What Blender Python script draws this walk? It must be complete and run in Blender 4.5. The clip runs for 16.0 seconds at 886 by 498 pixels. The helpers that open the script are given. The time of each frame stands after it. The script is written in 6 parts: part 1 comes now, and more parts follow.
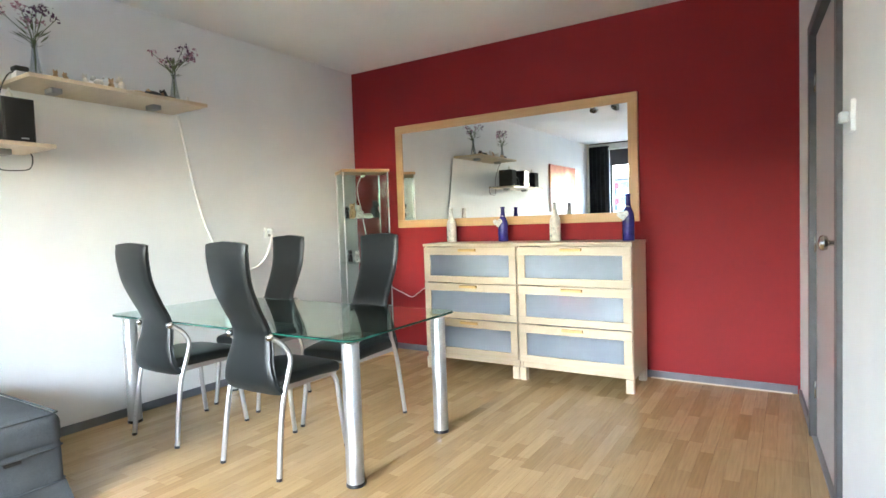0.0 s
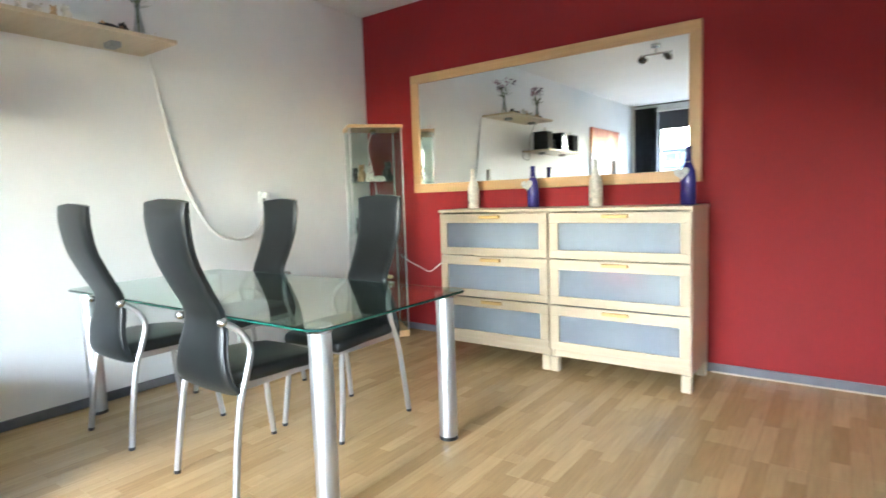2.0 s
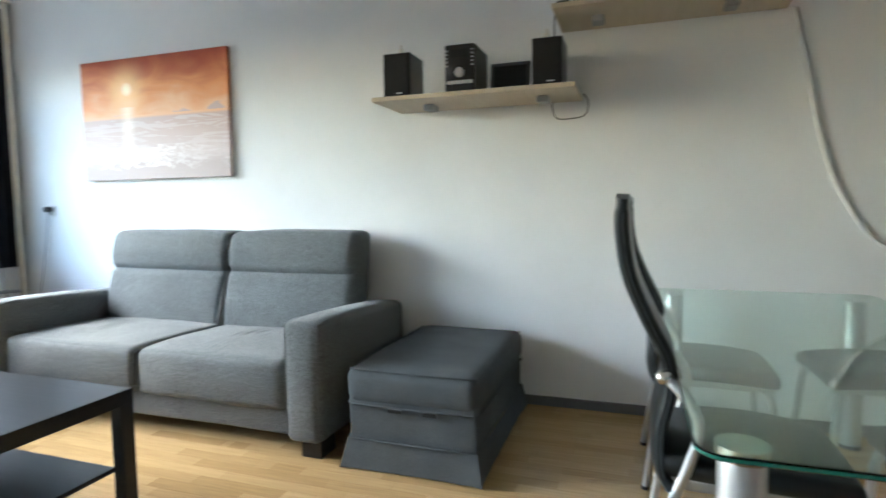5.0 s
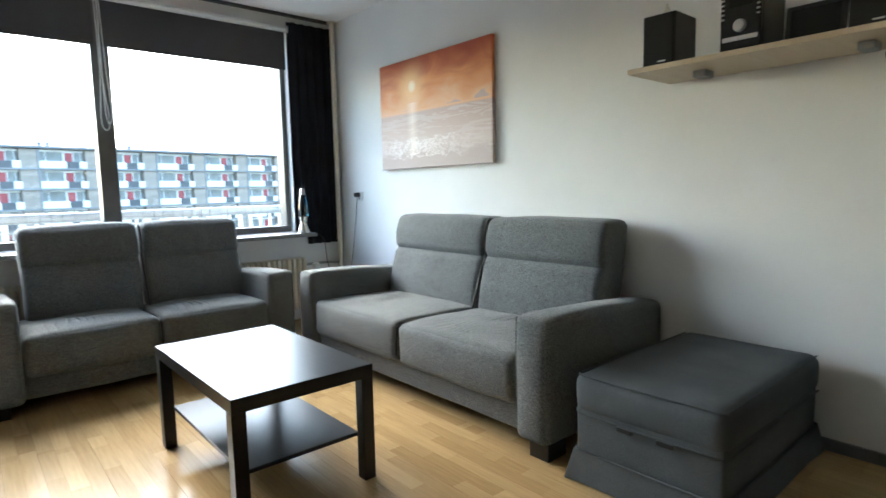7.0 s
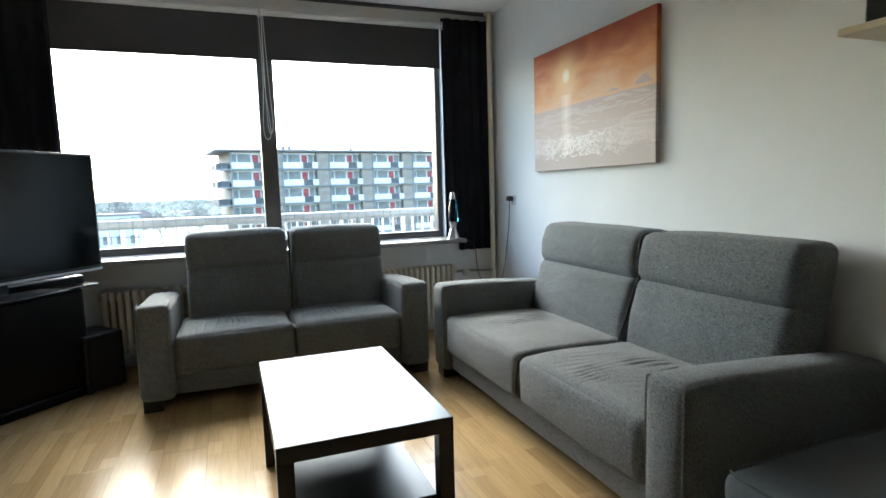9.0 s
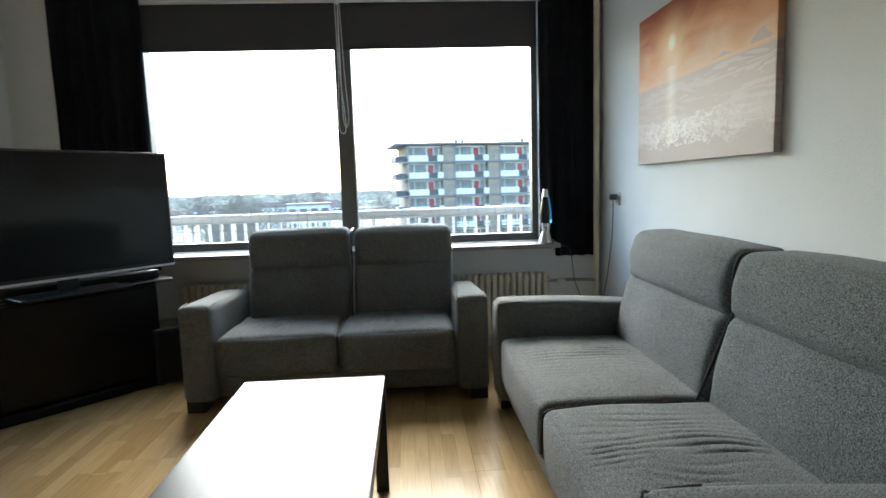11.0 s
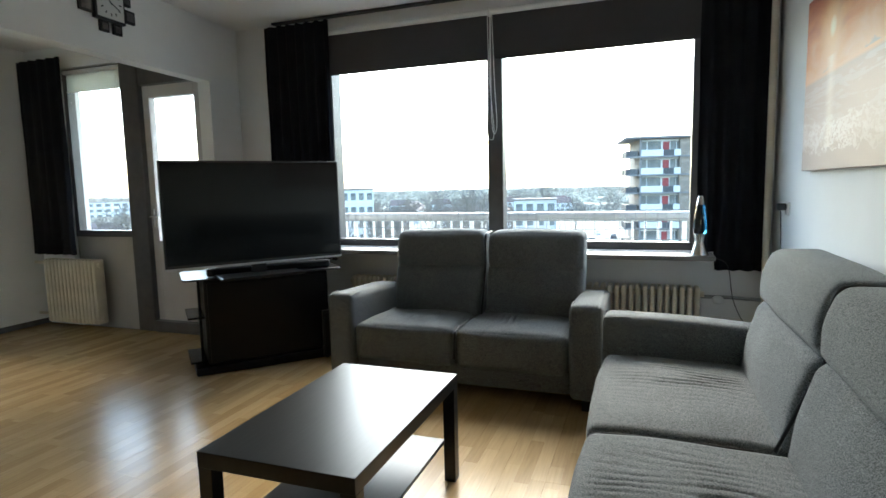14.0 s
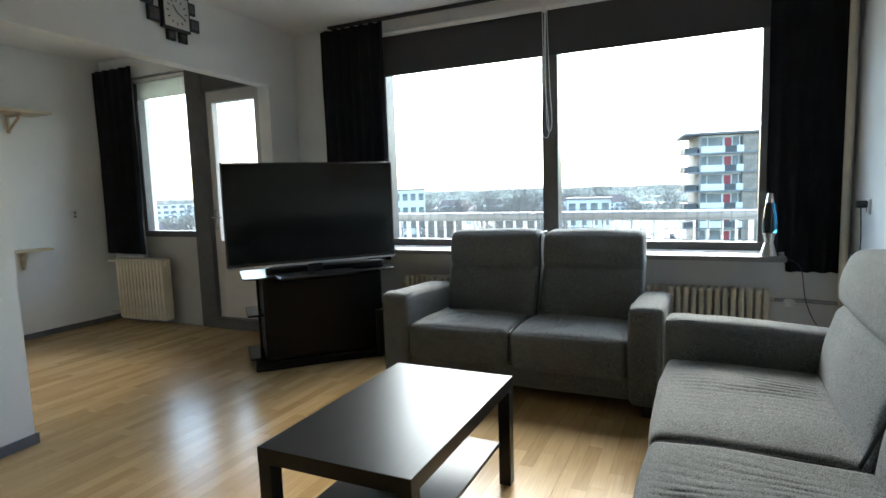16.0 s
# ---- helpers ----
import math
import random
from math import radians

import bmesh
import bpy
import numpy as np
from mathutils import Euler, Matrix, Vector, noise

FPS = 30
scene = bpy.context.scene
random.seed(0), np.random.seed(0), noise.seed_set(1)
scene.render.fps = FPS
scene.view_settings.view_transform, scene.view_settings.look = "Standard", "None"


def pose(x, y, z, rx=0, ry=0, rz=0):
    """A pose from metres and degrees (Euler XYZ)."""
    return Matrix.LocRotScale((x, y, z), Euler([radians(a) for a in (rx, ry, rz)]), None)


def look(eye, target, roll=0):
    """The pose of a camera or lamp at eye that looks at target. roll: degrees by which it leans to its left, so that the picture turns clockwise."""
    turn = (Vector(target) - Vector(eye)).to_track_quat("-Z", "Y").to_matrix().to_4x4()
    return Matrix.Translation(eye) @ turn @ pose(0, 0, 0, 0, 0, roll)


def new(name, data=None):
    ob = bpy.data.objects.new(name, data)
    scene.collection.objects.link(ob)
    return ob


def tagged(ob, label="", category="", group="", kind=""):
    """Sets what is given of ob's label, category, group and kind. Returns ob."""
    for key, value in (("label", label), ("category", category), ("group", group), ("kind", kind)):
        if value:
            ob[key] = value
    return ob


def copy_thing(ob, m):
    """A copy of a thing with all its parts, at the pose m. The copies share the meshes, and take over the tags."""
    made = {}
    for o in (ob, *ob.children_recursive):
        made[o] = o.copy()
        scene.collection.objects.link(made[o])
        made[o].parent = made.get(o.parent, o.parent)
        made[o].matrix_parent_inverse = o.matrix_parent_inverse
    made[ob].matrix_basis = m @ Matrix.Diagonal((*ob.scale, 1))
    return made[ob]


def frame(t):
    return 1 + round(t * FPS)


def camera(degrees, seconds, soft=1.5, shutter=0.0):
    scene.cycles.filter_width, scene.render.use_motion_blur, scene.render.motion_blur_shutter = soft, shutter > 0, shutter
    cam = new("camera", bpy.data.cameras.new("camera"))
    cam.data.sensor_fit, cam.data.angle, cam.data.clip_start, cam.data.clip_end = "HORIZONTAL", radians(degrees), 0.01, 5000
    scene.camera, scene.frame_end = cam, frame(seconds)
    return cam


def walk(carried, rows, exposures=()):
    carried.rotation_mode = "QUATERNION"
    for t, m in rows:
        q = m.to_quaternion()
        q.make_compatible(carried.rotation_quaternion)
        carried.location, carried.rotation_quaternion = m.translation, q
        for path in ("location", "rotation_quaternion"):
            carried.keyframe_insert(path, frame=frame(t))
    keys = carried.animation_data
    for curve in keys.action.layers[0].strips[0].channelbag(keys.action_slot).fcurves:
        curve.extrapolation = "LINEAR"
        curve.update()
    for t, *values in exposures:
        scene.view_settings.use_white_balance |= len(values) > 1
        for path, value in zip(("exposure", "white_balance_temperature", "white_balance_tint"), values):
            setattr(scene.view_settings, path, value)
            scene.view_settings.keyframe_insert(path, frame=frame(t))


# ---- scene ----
cam = camera(76.8, 16.0, shutter=0.5)
EXPOSURES = [(0, 5.52, 5450, 5), (2, 5.53, 5400, 4), (4, 5.07, 5400, 3), (5.2, 4.33, 5450, 1), (7.3, 3.85, 5800, 1), (9, 3.5, 5900, 0), (12, 3.25, 6000, 0), (16, 3.28, 6000, 0)]
PATH = [
    (0, (0.163, -0.217, 1.165), (-0.896, 1.477, 1.071), -1.9),
    (0.5, (0.082, -0.126, 1.112), (-0.96, 1.579, 1.029), -1.6),
    (1, (-0.004, 0.034, 1.107), (-1.044, 1.737, 0.981), -1.7),
    (1.5, (-0.044, 0.188, 1.071), (-1.092, 1.884, 0.921), -1.7),
    (2, (-0.066, 0.392, 1.083), (-1.237, 2.003, 0.901), -1.9),
    (2.5, (-0.126, 0.573, 1.082), (-1.598, 1.913, 0.893), -2.3),
    (3, (-0.223, 0.773, 1.043), (-1.966, 1.741, 0.881), -2.4),
    (3.5, (-0.266, 0.972, 1.057), (-2.174, 1.549, 0.895), -2.0),
    (4, (-0.338, 1.212, 1.045), (-2.33, 1.308, 0.904), -1.4),
    (4.3, (-0.346, 1.356, 1.045), (-2.337, 1.227, 0.904), -0.9),
    (4.5, (-0.374, 1.418, 1.056), (-2.348, 1.131, 0.916), -0.9),
    (5, (-0.455, 1.464, 1.083), (-2.341, 0.817, 0.932), -0.7),
    (5.2, (-0.488, 1.466, 1.088), (-2.325, 0.69, 0.935), -0.5),
    (7.3, (-0.811, 1.585, 1.126), (-2.028, 0.013, 0.915), -1.5),
    (7.5, (-0.855, 1.57, 1.124), (-2.016, -0.045, 0.915), -1.6),
    (8, (-0.972, 1.568, 1.145), (-1.988, -0.142, 0.931), -1.6),
    (8.5, (-1.089, 1.519, 1.153), (-1.964, -0.267, 0.947), -1.7),
    (9, (-1.29, 1.41, 1.188), (-1.997, -0.449, 0.975), -1.7),
    (9.2, (-1.338, 1.342, 1.205), (-2.021, -0.524, 0.978), -1.7),
    (11.5, (-2.237, 1.064, 1.207), (-2.15, -0.922, 0.988), -1.6),
    (12, (-2.389, 1.061, 1.211), (-2.135, -0.911, 0.996), -1.5),
    (12.5, (-2.524, 1.046, 1.22), (-2.141, -0.905, 1.005), -1.5),
    (13, (-2.631, 1.07, 1.251), (-2.112, -0.848, 1.026), -1.4),
    (13.5, (-2.656, 1.088, 1.254), (-2.048, -0.804, 1.031), -1.4),
    (14, (-2.656, 1.088, 1.254), (-1.983, -0.783, 1.034), -1.3),
    (14.5, (-2.653, 1.086, 1.254), (-1.927, -0.764, 1.035), -1.4),
    (15, (-2.641, 1.077, 1.252), (-1.869, -0.755, 1.036), -1.5),
    (15.5, (-2.636, 1.073, 1.252), (-1.827, -0.743, 1.036), -1.6),
    (16, (-2.632, 1.071, 1.251), (-1.79, -0.731, 1.036), -1.8),
]
walk(cam, [(t, look(eye, target, roll)) for t, eye, target, roll in PATH], EXPOSURES)

# ---- light ----
world = bpy.data.worlds.new("world")
scene.world = world
world.use_nodes = True
wn, wl = world.node_tree.nodes, world.node_tree.links
sky = wn.new("ShaderNodeTexSky")
sky.sky_type = "NISHITA"
sky.sun_disc = False
sky.sun_elevation, sky.sun_rotation = radians(38), radians(173)
sky.air_density, sky.dust_density, sky.ozone_density = 1.2, 2.2, 1.5
wn["Background"].inputs["Strength"].default_value = 0.15
wl.new(sky.outputs["Color"], wn["Background"].inputs["Color"])
sun_data = bpy.data.lights.new("sun", "SUN")
sun_data.energy, sun_data.angle, sun_data.color = 0.26, radians(60), (1.0, 0.98, 0.95)
sun_ob = new("sun", sun_data)
sun_ob.matrix_world = look((4, -34, 27), (0, 0, 0))

# ---- materials ----


def mat(name, color, rough=0.5, metal=0.0, var=0.12, scale=6.0, fine=0.0, fine_scale=300.0, bump=0.0, bump_scale=80.0, coat=0.0, spec=0.5, stretch=(1, 1, 1)):
    """A painted, plastic, metal or cloth surface with broad and fine variation."""
    m = bpy.data.materials.new(name)
    m.use_nodes = True
    n, l = m.node_tree.nodes, m.node_tree.links
    b = n["Principled BSDF"]
    b.inputs["Roughness"].default_value = rough
    b.inputs["Metallic"].default_value = metal
    b.inputs["Coat Weight"].default_value = coat
    b.inputs["Specular IOR Level"].default_value = spec
    co = n.new("ShaderNodeTexCoord")
    mp = n.new("ShaderNodeMapping")
    mp.inputs["Scale"].default_value = stretch
    l.new(co.outputs["Object"], mp.inputs["Vector"])
    broad = n.new("ShaderNodeTexNoise")
    broad.inputs["Scale"].default_value, broad.inputs["Detail"].default_value = scale, 5
    l.new(mp.outputs["Vector"], broad.inputs["Vector"])
    ramp = n.new("ShaderNodeMapRange")
    ramp.inputs["From Min"].default_value, ramp.inputs["From Max"].default_value = 0.3, 0.7
    ramp.inputs["To Min"].default_value, ramp.inputs["To Max"].default_value = 1 - var, 1 + var * 0.5
    l.new(broad.outputs["Fac"], ramp.inputs["Value"])
    value = ramp.outputs["Result"]
    if fine:
        small = n.new("ShaderNodeTexNoise")
        small.inputs["Scale"].default_value, small.inputs["Detail"].default_value = fine_scale, 2
        l.new(mp.outputs["Vector"], small.inputs["Vector"])
        r2 = n.new("ShaderNodeMapRange")
        r2.inputs["From Min"].default_value, r2.inputs["From Max"].default_value = 0.35, 0.65
        r2.inputs["To Min"].default_value, r2.inputs["To Max"].default_value = 1 - fine, 1 + fine
        l.new(small.outputs["Fac"], r2.inputs["Value"])
        mul = n.new("ShaderNodeMath")
        mul.operation = "MULTIPLY"
        l.new(value, mul.inputs[0])
        l.new(r2.outputs["Result"], mul.inputs[1])
        value = mul.outputs[0]
    mix = n.new("ShaderNodeVectorMath")
    mix.operation = "SCALE"
    mix.inputs[0].default_value = color
    l.new(value, mix.inputs["Scale"])
    l.new(mix.outputs[0], b.inputs["Base Color"])
    rr = n.new("ShaderNodeMapRange")
    rr.inputs["To Min"].default_value, rr.inputs["To Max"].default_value = max(rough - 0.02, 0.02), min(rough + 0.05, 1)
    l.new(broad.outputs["Fac"], rr.inputs["Value"])
    l.new(rr.outputs["Result"], b.inputs["Roughness"])
    if bump:
        bn = n.new("ShaderNodeTexNoise")
        bn.inputs["Scale"].default_value, bn.inputs["Detail"].default_value = bump_scale, 4
        l.new(mp.outputs["Vector"], bn.inputs["Vector"])
        bp = n.new("ShaderNodeBump")
        bp.inputs["Strength"].default_value, bp.inputs["Distance"].default_value = bump, 0.004
        l.new(bn.outputs["Fac"], bp.inputs["Height"])
        l.new(bp.outputs["Normal"], b.inputs["Normal"])
    return m


def woven(name, dark, light, count=640.0):
    """Coarse two-tone upholstery weave."""
    m = mat(name, (1, 1, 1), 0.92, var=0.1, scale=3, spec=0.15)
    n, l = m.node_tree.nodes, m.node_tree.links
    b = n["Principled BSDF"]
    co = n.new("ShaderNodeTexCoord")
    mp = n.new("ShaderNodeMapping")
    mp.inputs["Scale"].default_value = (count, count * 0.6, count * 0.95)
    l.new(co.outputs["Object"], mp.inputs["Vector"])
    a = n.new("ShaderNodeTexNoise")
    a.inputs["Scale"].default_value, a.inputs["Detail"].default_value, a.inputs["Roughness"].default_value = 1.0, 3, 0.7
    l.new(mp.outputs["Vector"], a.inputs["Vector"])
    ramp = n.new("ShaderNodeValToRGB")
    ramp.color_ramp.elements[0].position, ramp.color_ramp.elements[1].position = 0.41, 0.61
    ramp.color_ramp.elements[0].color, ramp.color_ramp.elements[1].color = (*dark, 1), (*light, 1)
    l.new(a.outputs["Fac"], ramp.inputs["Fac"])
    big = n.new("ShaderNodeTexNoise")
    big.inputs["Scale"].default_value, big.inputs["Detail"].default_value = 5, 6
    l.new(co.outputs["Object"], big.inputs["Vector"])
    r = n.new("ShaderNodeMapRange")
    r.inputs["From Min"].default_value, r.inputs["From Max"].default_value = 0.3, 0.7
    r.inputs["To Min"].default_value, r.inputs["To Max"].default_value = 0.9, 1.07
    l.new(big.outputs["Fac"], r.inputs["Value"])
    s = n.new("ShaderNodeVectorMath")
    s.operation = "SCALE"
    l.new(ramp.outputs["Color"], s.inputs[0])
    l.new(r.outputs["Result"], s.inputs["Scale"])
    l.new(s.outputs[0], b.inputs["Base Color"])
    b.inputs["Sheen Weight"].default_value = 0.15
    bp = n.new("ShaderNodeBump")
    bp.inputs["Strength"].default_value, bp.inputs["Distance"].default_value = 0.5, 0.002
    l.new(a.outputs["Fac"], bp.inputs["Height"])
    l.new(bp.outputs["Normal"], b.inputs["Normal"])
    return m


def wood(name, light, dark, rough=0.4, grain=14.0, axis=0, contrast=1.0):
    """Straight-grained wood or wood foil; axis is the way the grain runs."""
    m = bpy.data.materials.new(name)
    m.use_nodes = True
    n, l = m.node_tree.nodes, m.node_tree.links
    b = n["Principled BSDF"]
    b.inputs["Roughness"].default_value = rough
    co = n.new("ShaderNodeTexCoord")
    mp = n.new("ShaderNodeMapping")
    sc = [grain * 4] * 3
    sc[axis] = grain * 0.25
    mp.inputs["Scale"].default_value = sc
    l.new(co.outputs["Object"], mp.inputs["Vector"])
    a = n.new("ShaderNodeTexNoise")
    a.inputs["Scale"].default_value, a.inputs["Detail"].default_value, a.inputs["Distortion"].default_value = 1, 6, 0.4
    l.new(mp.outputs["Vector"], a.inputs["Vector"])
    ramp = n.new("ShaderNodeValToRGB")
    ramp.color_ramp.elements[0].position, ramp.color_ramp.elements[1].position = 0.5 - 0.25 / contrast, 0.5 + 0.25 / contrast
    ramp.color_ramp.elements[0].color, ramp.color_ramp.elements[1].color = (*dark, 1), (*light, 1)
    l.new(a.outputs["Fac"], ramp.inputs["Fac"])
    l.new(ramp.outputs["Color"], b.inputs["Base Color"])
    bp = n.new("ShaderNodeBump")
    bp.inputs["Strength"].default_value, bp.inputs["Distance"].default_value = 0.06, 0.002
    l.new(a.outputs["Fac"], bp.inputs["Height"])
    l.new(bp.outputs["Normal"], b.inputs["Normal"])
    return m


def laminate():
    """Three-strip beech laminate: staves of uneven tone along y, with fine grain."""
    m = bpy.data.materials.new("beech_laminate")
    m.use_nodes = True
    n, l = m.node_tree.nodes, m.node_tree.links
    b = n["Principled BSDF"]
    geo = n.new("ShaderNodeNewGeometry")
    info = n.new("ShaderNodeObjectInfo")
    sep = n.new("ShaderNodeSeparateXYZ")
    l.new(geo.outputs["Position"], sep.inputs[0])
    shift = n.new("ShaderNodeMath")
    shift.operation = "MULTIPLY_ADD"
    shift.inputs[1].default_value = 3.7
    l.new(info.outputs["Random"], shift.inputs[0])
    l.new(sep.outputs["Y"], shift.inputs[2])
    xo = n.new("ShaderNodeMath")
    xo.operation = "ADD"
    xo.inputs[1].default_value = 3.44
    l.new(sep.outputs["X"], xo.inputs[0])
    com = n.new("ShaderNodeCombineXYZ")
    l.new(shift.outputs[0], com.inputs["X"])
    l.new(xo.outputs[0], com.inputs["Y"])
    br = n.new("ShaderNodeTexBrick")
    br.offset, br.offset_frequency, br.squash, br.squash_frequency = 0.37, 2, 1.35, 3
    br.inputs["Scale"].default_value = 1.0
    br.inputs["Brick Width"].default_value, br.inputs["Row Height"].default_value = 0.41, 0.0643
    br.inputs["Mortar Size"].default_value, br.inputs["Mortar Smooth"].default_value = 0.0006, 0.6
    br.inputs["Color1"].default_value, br.inputs["Color2"].default_value = (0.485, 0.34, 0.168, 1), (0.36, 0.24, 0.107, 1)
    br.inputs["Mortar"].default_value = (0.3, 0.18, 0.08, 1)
    l.new(com.outputs[0], br.inputs["Vector"])
    mp = n.new("ShaderNodeMapping")
    mp.inputs["Scale"].default_value = (90, 5, 5)
    l.new(geo.outputs["Position"], mp.inputs["Vector"])
    g = n.new("ShaderNodeTexNoise")
    g.inputs["Scale"].default_value, g.inputs["Detail"].default_value = 1, 6
    l.new(mp.outputs["Vector"], g.inputs["Vector"])
    r = n.new("ShaderNodeMapRange")
    r.inputs["From Min"].default_value, r.inputs["From Max"].default_value = 0.3, 0.7
    r.inputs["To Min"].default_value, r.inputs["To Max"].default_value = 0.88, 1.08
    l.new(g.outputs["Fac"], r.inputs["Value"])
    s = n.new("ShaderNodeVectorMath")
    s.operation = "SCALE"
    l.new(br.outputs["Color"], s.inputs[0])
    l.new(r.outputs["Result"], s.inputs["Scale"])
    l.new(s.outputs[0], b.inputs["Base Color"])
    w = n.new("ShaderNodeTexNoise")
    w.inputs["Scale"].default_value, w.inputs["Detail"].default_value = 2.2, 5
    l.new(geo.outputs["Position"], w.inputs["Vector"])
    rr = n.new("ShaderNodeMapRange")
    rr.inputs["To Min"].default_value, rr.inputs["To Max"].default_value = 0.205, 0.262
    l.new(w.outputs["Fac"], rr.inputs["Value"])
    l.new(rr.outputs["Result"], b.inputs["Roughness"])
    b.inputs["Specular IOR Level"].default_value = 0.3
    bp = n.new("ShaderNodeBump")
    bp.inputs["Strength"].default_value, bp.inputs["Distance"].default_value = 0.05, 0.002
    l.new(g.outputs["Fac"], bp.inputs["Height"])
    l.new(bp.outputs["Normal"], b.inputs["Normal"])
    return m


def glass(name, color=(1, 1, 1), rough=0.0, ior=1.45):
    m = bpy.data.materials.new(name)
    m.use_nodes = True
    b = m.node_tree.nodes["Principled BSDF"]
    b.inputs["Base Color"].default_value = (*color, 1)
    b.inputs["Roughness"].default_value = rough
    b.inputs["Transmission Weight"].default_value = 1.0
    b.inputs["IOR"].default_value = ior
    return m


def pane_glass(name, tint=(1, 1, 1)):
    """Thin sheet glass: mostly clear, with a weak mirror."""
    m = bpy.data.materials.new(name)
    m.use_nodes = True
    n, l = m.node_tree.nodes, m.node_tree.links
    n.remove(n["Principled BSDF"])
    t = n.new("ShaderNodeBsdfTransparent")
    t.inputs["Color"].default_value = (*tint, 1)
    g = n.new("ShaderNodeBsdfGlossy")
    g.inputs["Roughness"].default_value = 0.01
    lw = n.new("ShaderNodeLayerWeight")
    lw.inputs["Blend"].default_value = 0.5
    fr = n.new("ShaderNodeMath")
    fr.operation = "POWER"
    fr.inputs[1].default_value = 5.0
    l.new(lw.outputs["Facing"], fr.inputs[0])
    ad = n.new("ShaderNodeMath")
    ad.operation = "MULTIPLY_ADD"
    ad.inputs[1].default_value, ad.inputs[2].default_value = 0.5, 0.03
    l.new(fr.outputs[0], ad.inputs[0])
    fr = ad
    mx = n.new("ShaderNodeMixShader")
    l.new(fr.outputs[0], mx.inputs[0])
    l.new(t.outputs[0], mx.inputs[1])
    l.new(g.outputs[0], mx.inputs[2])
    l.new(mx.outputs[0], n["Material Output"].inputs["Surface"])
    return m


M_wall = mat("white_wall_paint", (0.8, 0.8, 0.79), 0.85, var=0.04, scale=2.5, bump=0.25, bump_scale=140)
M_red = mat("red_wall_paint", (0.245, 0.006, 0.0085), 0.72, var=0.08, scale=3, bump=0.2, bump_scale=140)
M_ceil = mat("ceiling_paint", (0.82, 0.81, 0.79), 0.9, var=0.03, scale=2, bump=0.15, bump_scale=90)
M_skirt = mat("grey_skirting_paint", (0.15, 0.15, 0.165), 0.4, var=0.15, scale=9)
M_grey_paint = mat("dark_grey_frame_paint", (0.085, 0.08, 0.078), 0.4, var=0.18, scale=12, bump=0.1)
M_door = mat("pale_grey_door_paint", (0.53, 0.5, 0.485), 0.34, var=0.05, scale=4)
M_floor = laminate()
M_beech = wood("beech_foil", (0.6, 0.39, 0.19), (0.52, 0.325, 0.145), 0.42, 12, 0)
M_beech_v = wood("beech_foil_upright", (0.6, 0.39, 0.19), (0.52, 0.325, 0.145), 0.42, 12, 2)
M_birch = wood("birch_foil", (0.58, 0.485, 0.345), (0.52, 0.425, 0.285), 0.42, 12, 0)
M_birch_v = wood("birch_foil_upright", (0.57, 0.475, 0.335), (0.51, 0.415, 0.28), 0.42, 12, 2)
M_brass_wood = wood("oiled_wood_handle", (0.62, 0.42, 0.15), (0.5, 0.32, 0.1), 0.4, 20, 0)
M_frost = mat("frosted_plastic", (0.74, 0.8, 0.88), 0.3, var=0.06, scale=7, spec=0.5)
M_frost.node_tree.nodes["Principled BSDF"].inputs["Transmission Weight"].default_value = 0.8
M_linen = mat("white_folded_linen", (0.72, 0.72, 0.7), 0.9, var=0.2, scale=20)
M_red_cloth = mat("red_folded_cloth", (0.5, 0.05, 0.06), 0.9, var=0.2, scale=20)
M_blue_cloth = mat("grey_blue_folded_cloth", (0.13, 0.16, 0.22), 0.9, var=0.3, scale=20)
M_drawer_box = mat("grey_drawer_box", (0.2, 0.22, 0.25), 0.7, var=0.2, scale=6)
M_mirror = mat("silvered_mirror", (0.86, 0.88, 0.87), 0.0, 1.0, var=0.0)
M_mirror.node_tree.nodes["Principled BSDF"].inputs["Roughness"].default_value = 0.0
for lk in list(M_mirror.node_tree.links):
    if lk.to_socket.name == "Roughness":
        M_mirror.node_tree.links.remove(lk)
M_leather = mat("black_leatherette", (0.012, 0.0135, 0.0135), 0.31, var=0.25, scale=7, bump=0.15, bump_scale=260, spec=0.3)
M_alu = mat("satin_aluminium", (0.47, 0.47, 0.47), 0.34, 0.85, var=0.06, scale=10)
M_chrome = mat("brushed_steel", (0.6, 0.59, 0.57), 0.2, 1.0, var=0.05, scale=20)
M_table_glass = glass("green_float_glass", (0.72, 0.92, 0.84))
M_glass_edge = mat("green_glass_edge", (0.022, 0.115, 0.088), 0.12, var=0.15, scale=8)
M_pane = pane_glass("window_glass")
M_case_glass = pane_glass("cabinet_glass", (0.93, 0.97, 0.95))
M_vase = pane_glass("vase_glass", (0.88, 0.9, 0.9))
M_sofa = woven("grey_woven_upholstery", (0.018, 0.0205, 0.0215), (0.265, 0.279, 0.276), 430.0)
M_ott = mat("slate_cotton_cover", (0.095, 0.104, 0.11), 0.93, var=0.18, scale=5, fine=0.2, fine_scale=420, bump=0.5, bump_scale=420, spec=0.15)
M_black_wood = mat("black_brown_foil", (0.0115, 0.0112, 0.0115), 0.3, var=0.3, scale=8, fine=0.12, fine_scale=60, bump=0.08, bump_scale=60, stretch=(1, 0.1, 1), spec=0.4)
M_black = mat("black_plastic", (0.012, 0.012, 0.013), 0.35, var=0.2, scale=12)
M_black_gloss = mat("black_gloss", (0.008, 0.008, 0.009), 0.1, var=0.2, scale=5)
M_screen = mat("dark_television_screen", (0.005, 0.006, 0.007), 0.09, var=0.1, scale=2, spec=0.3)
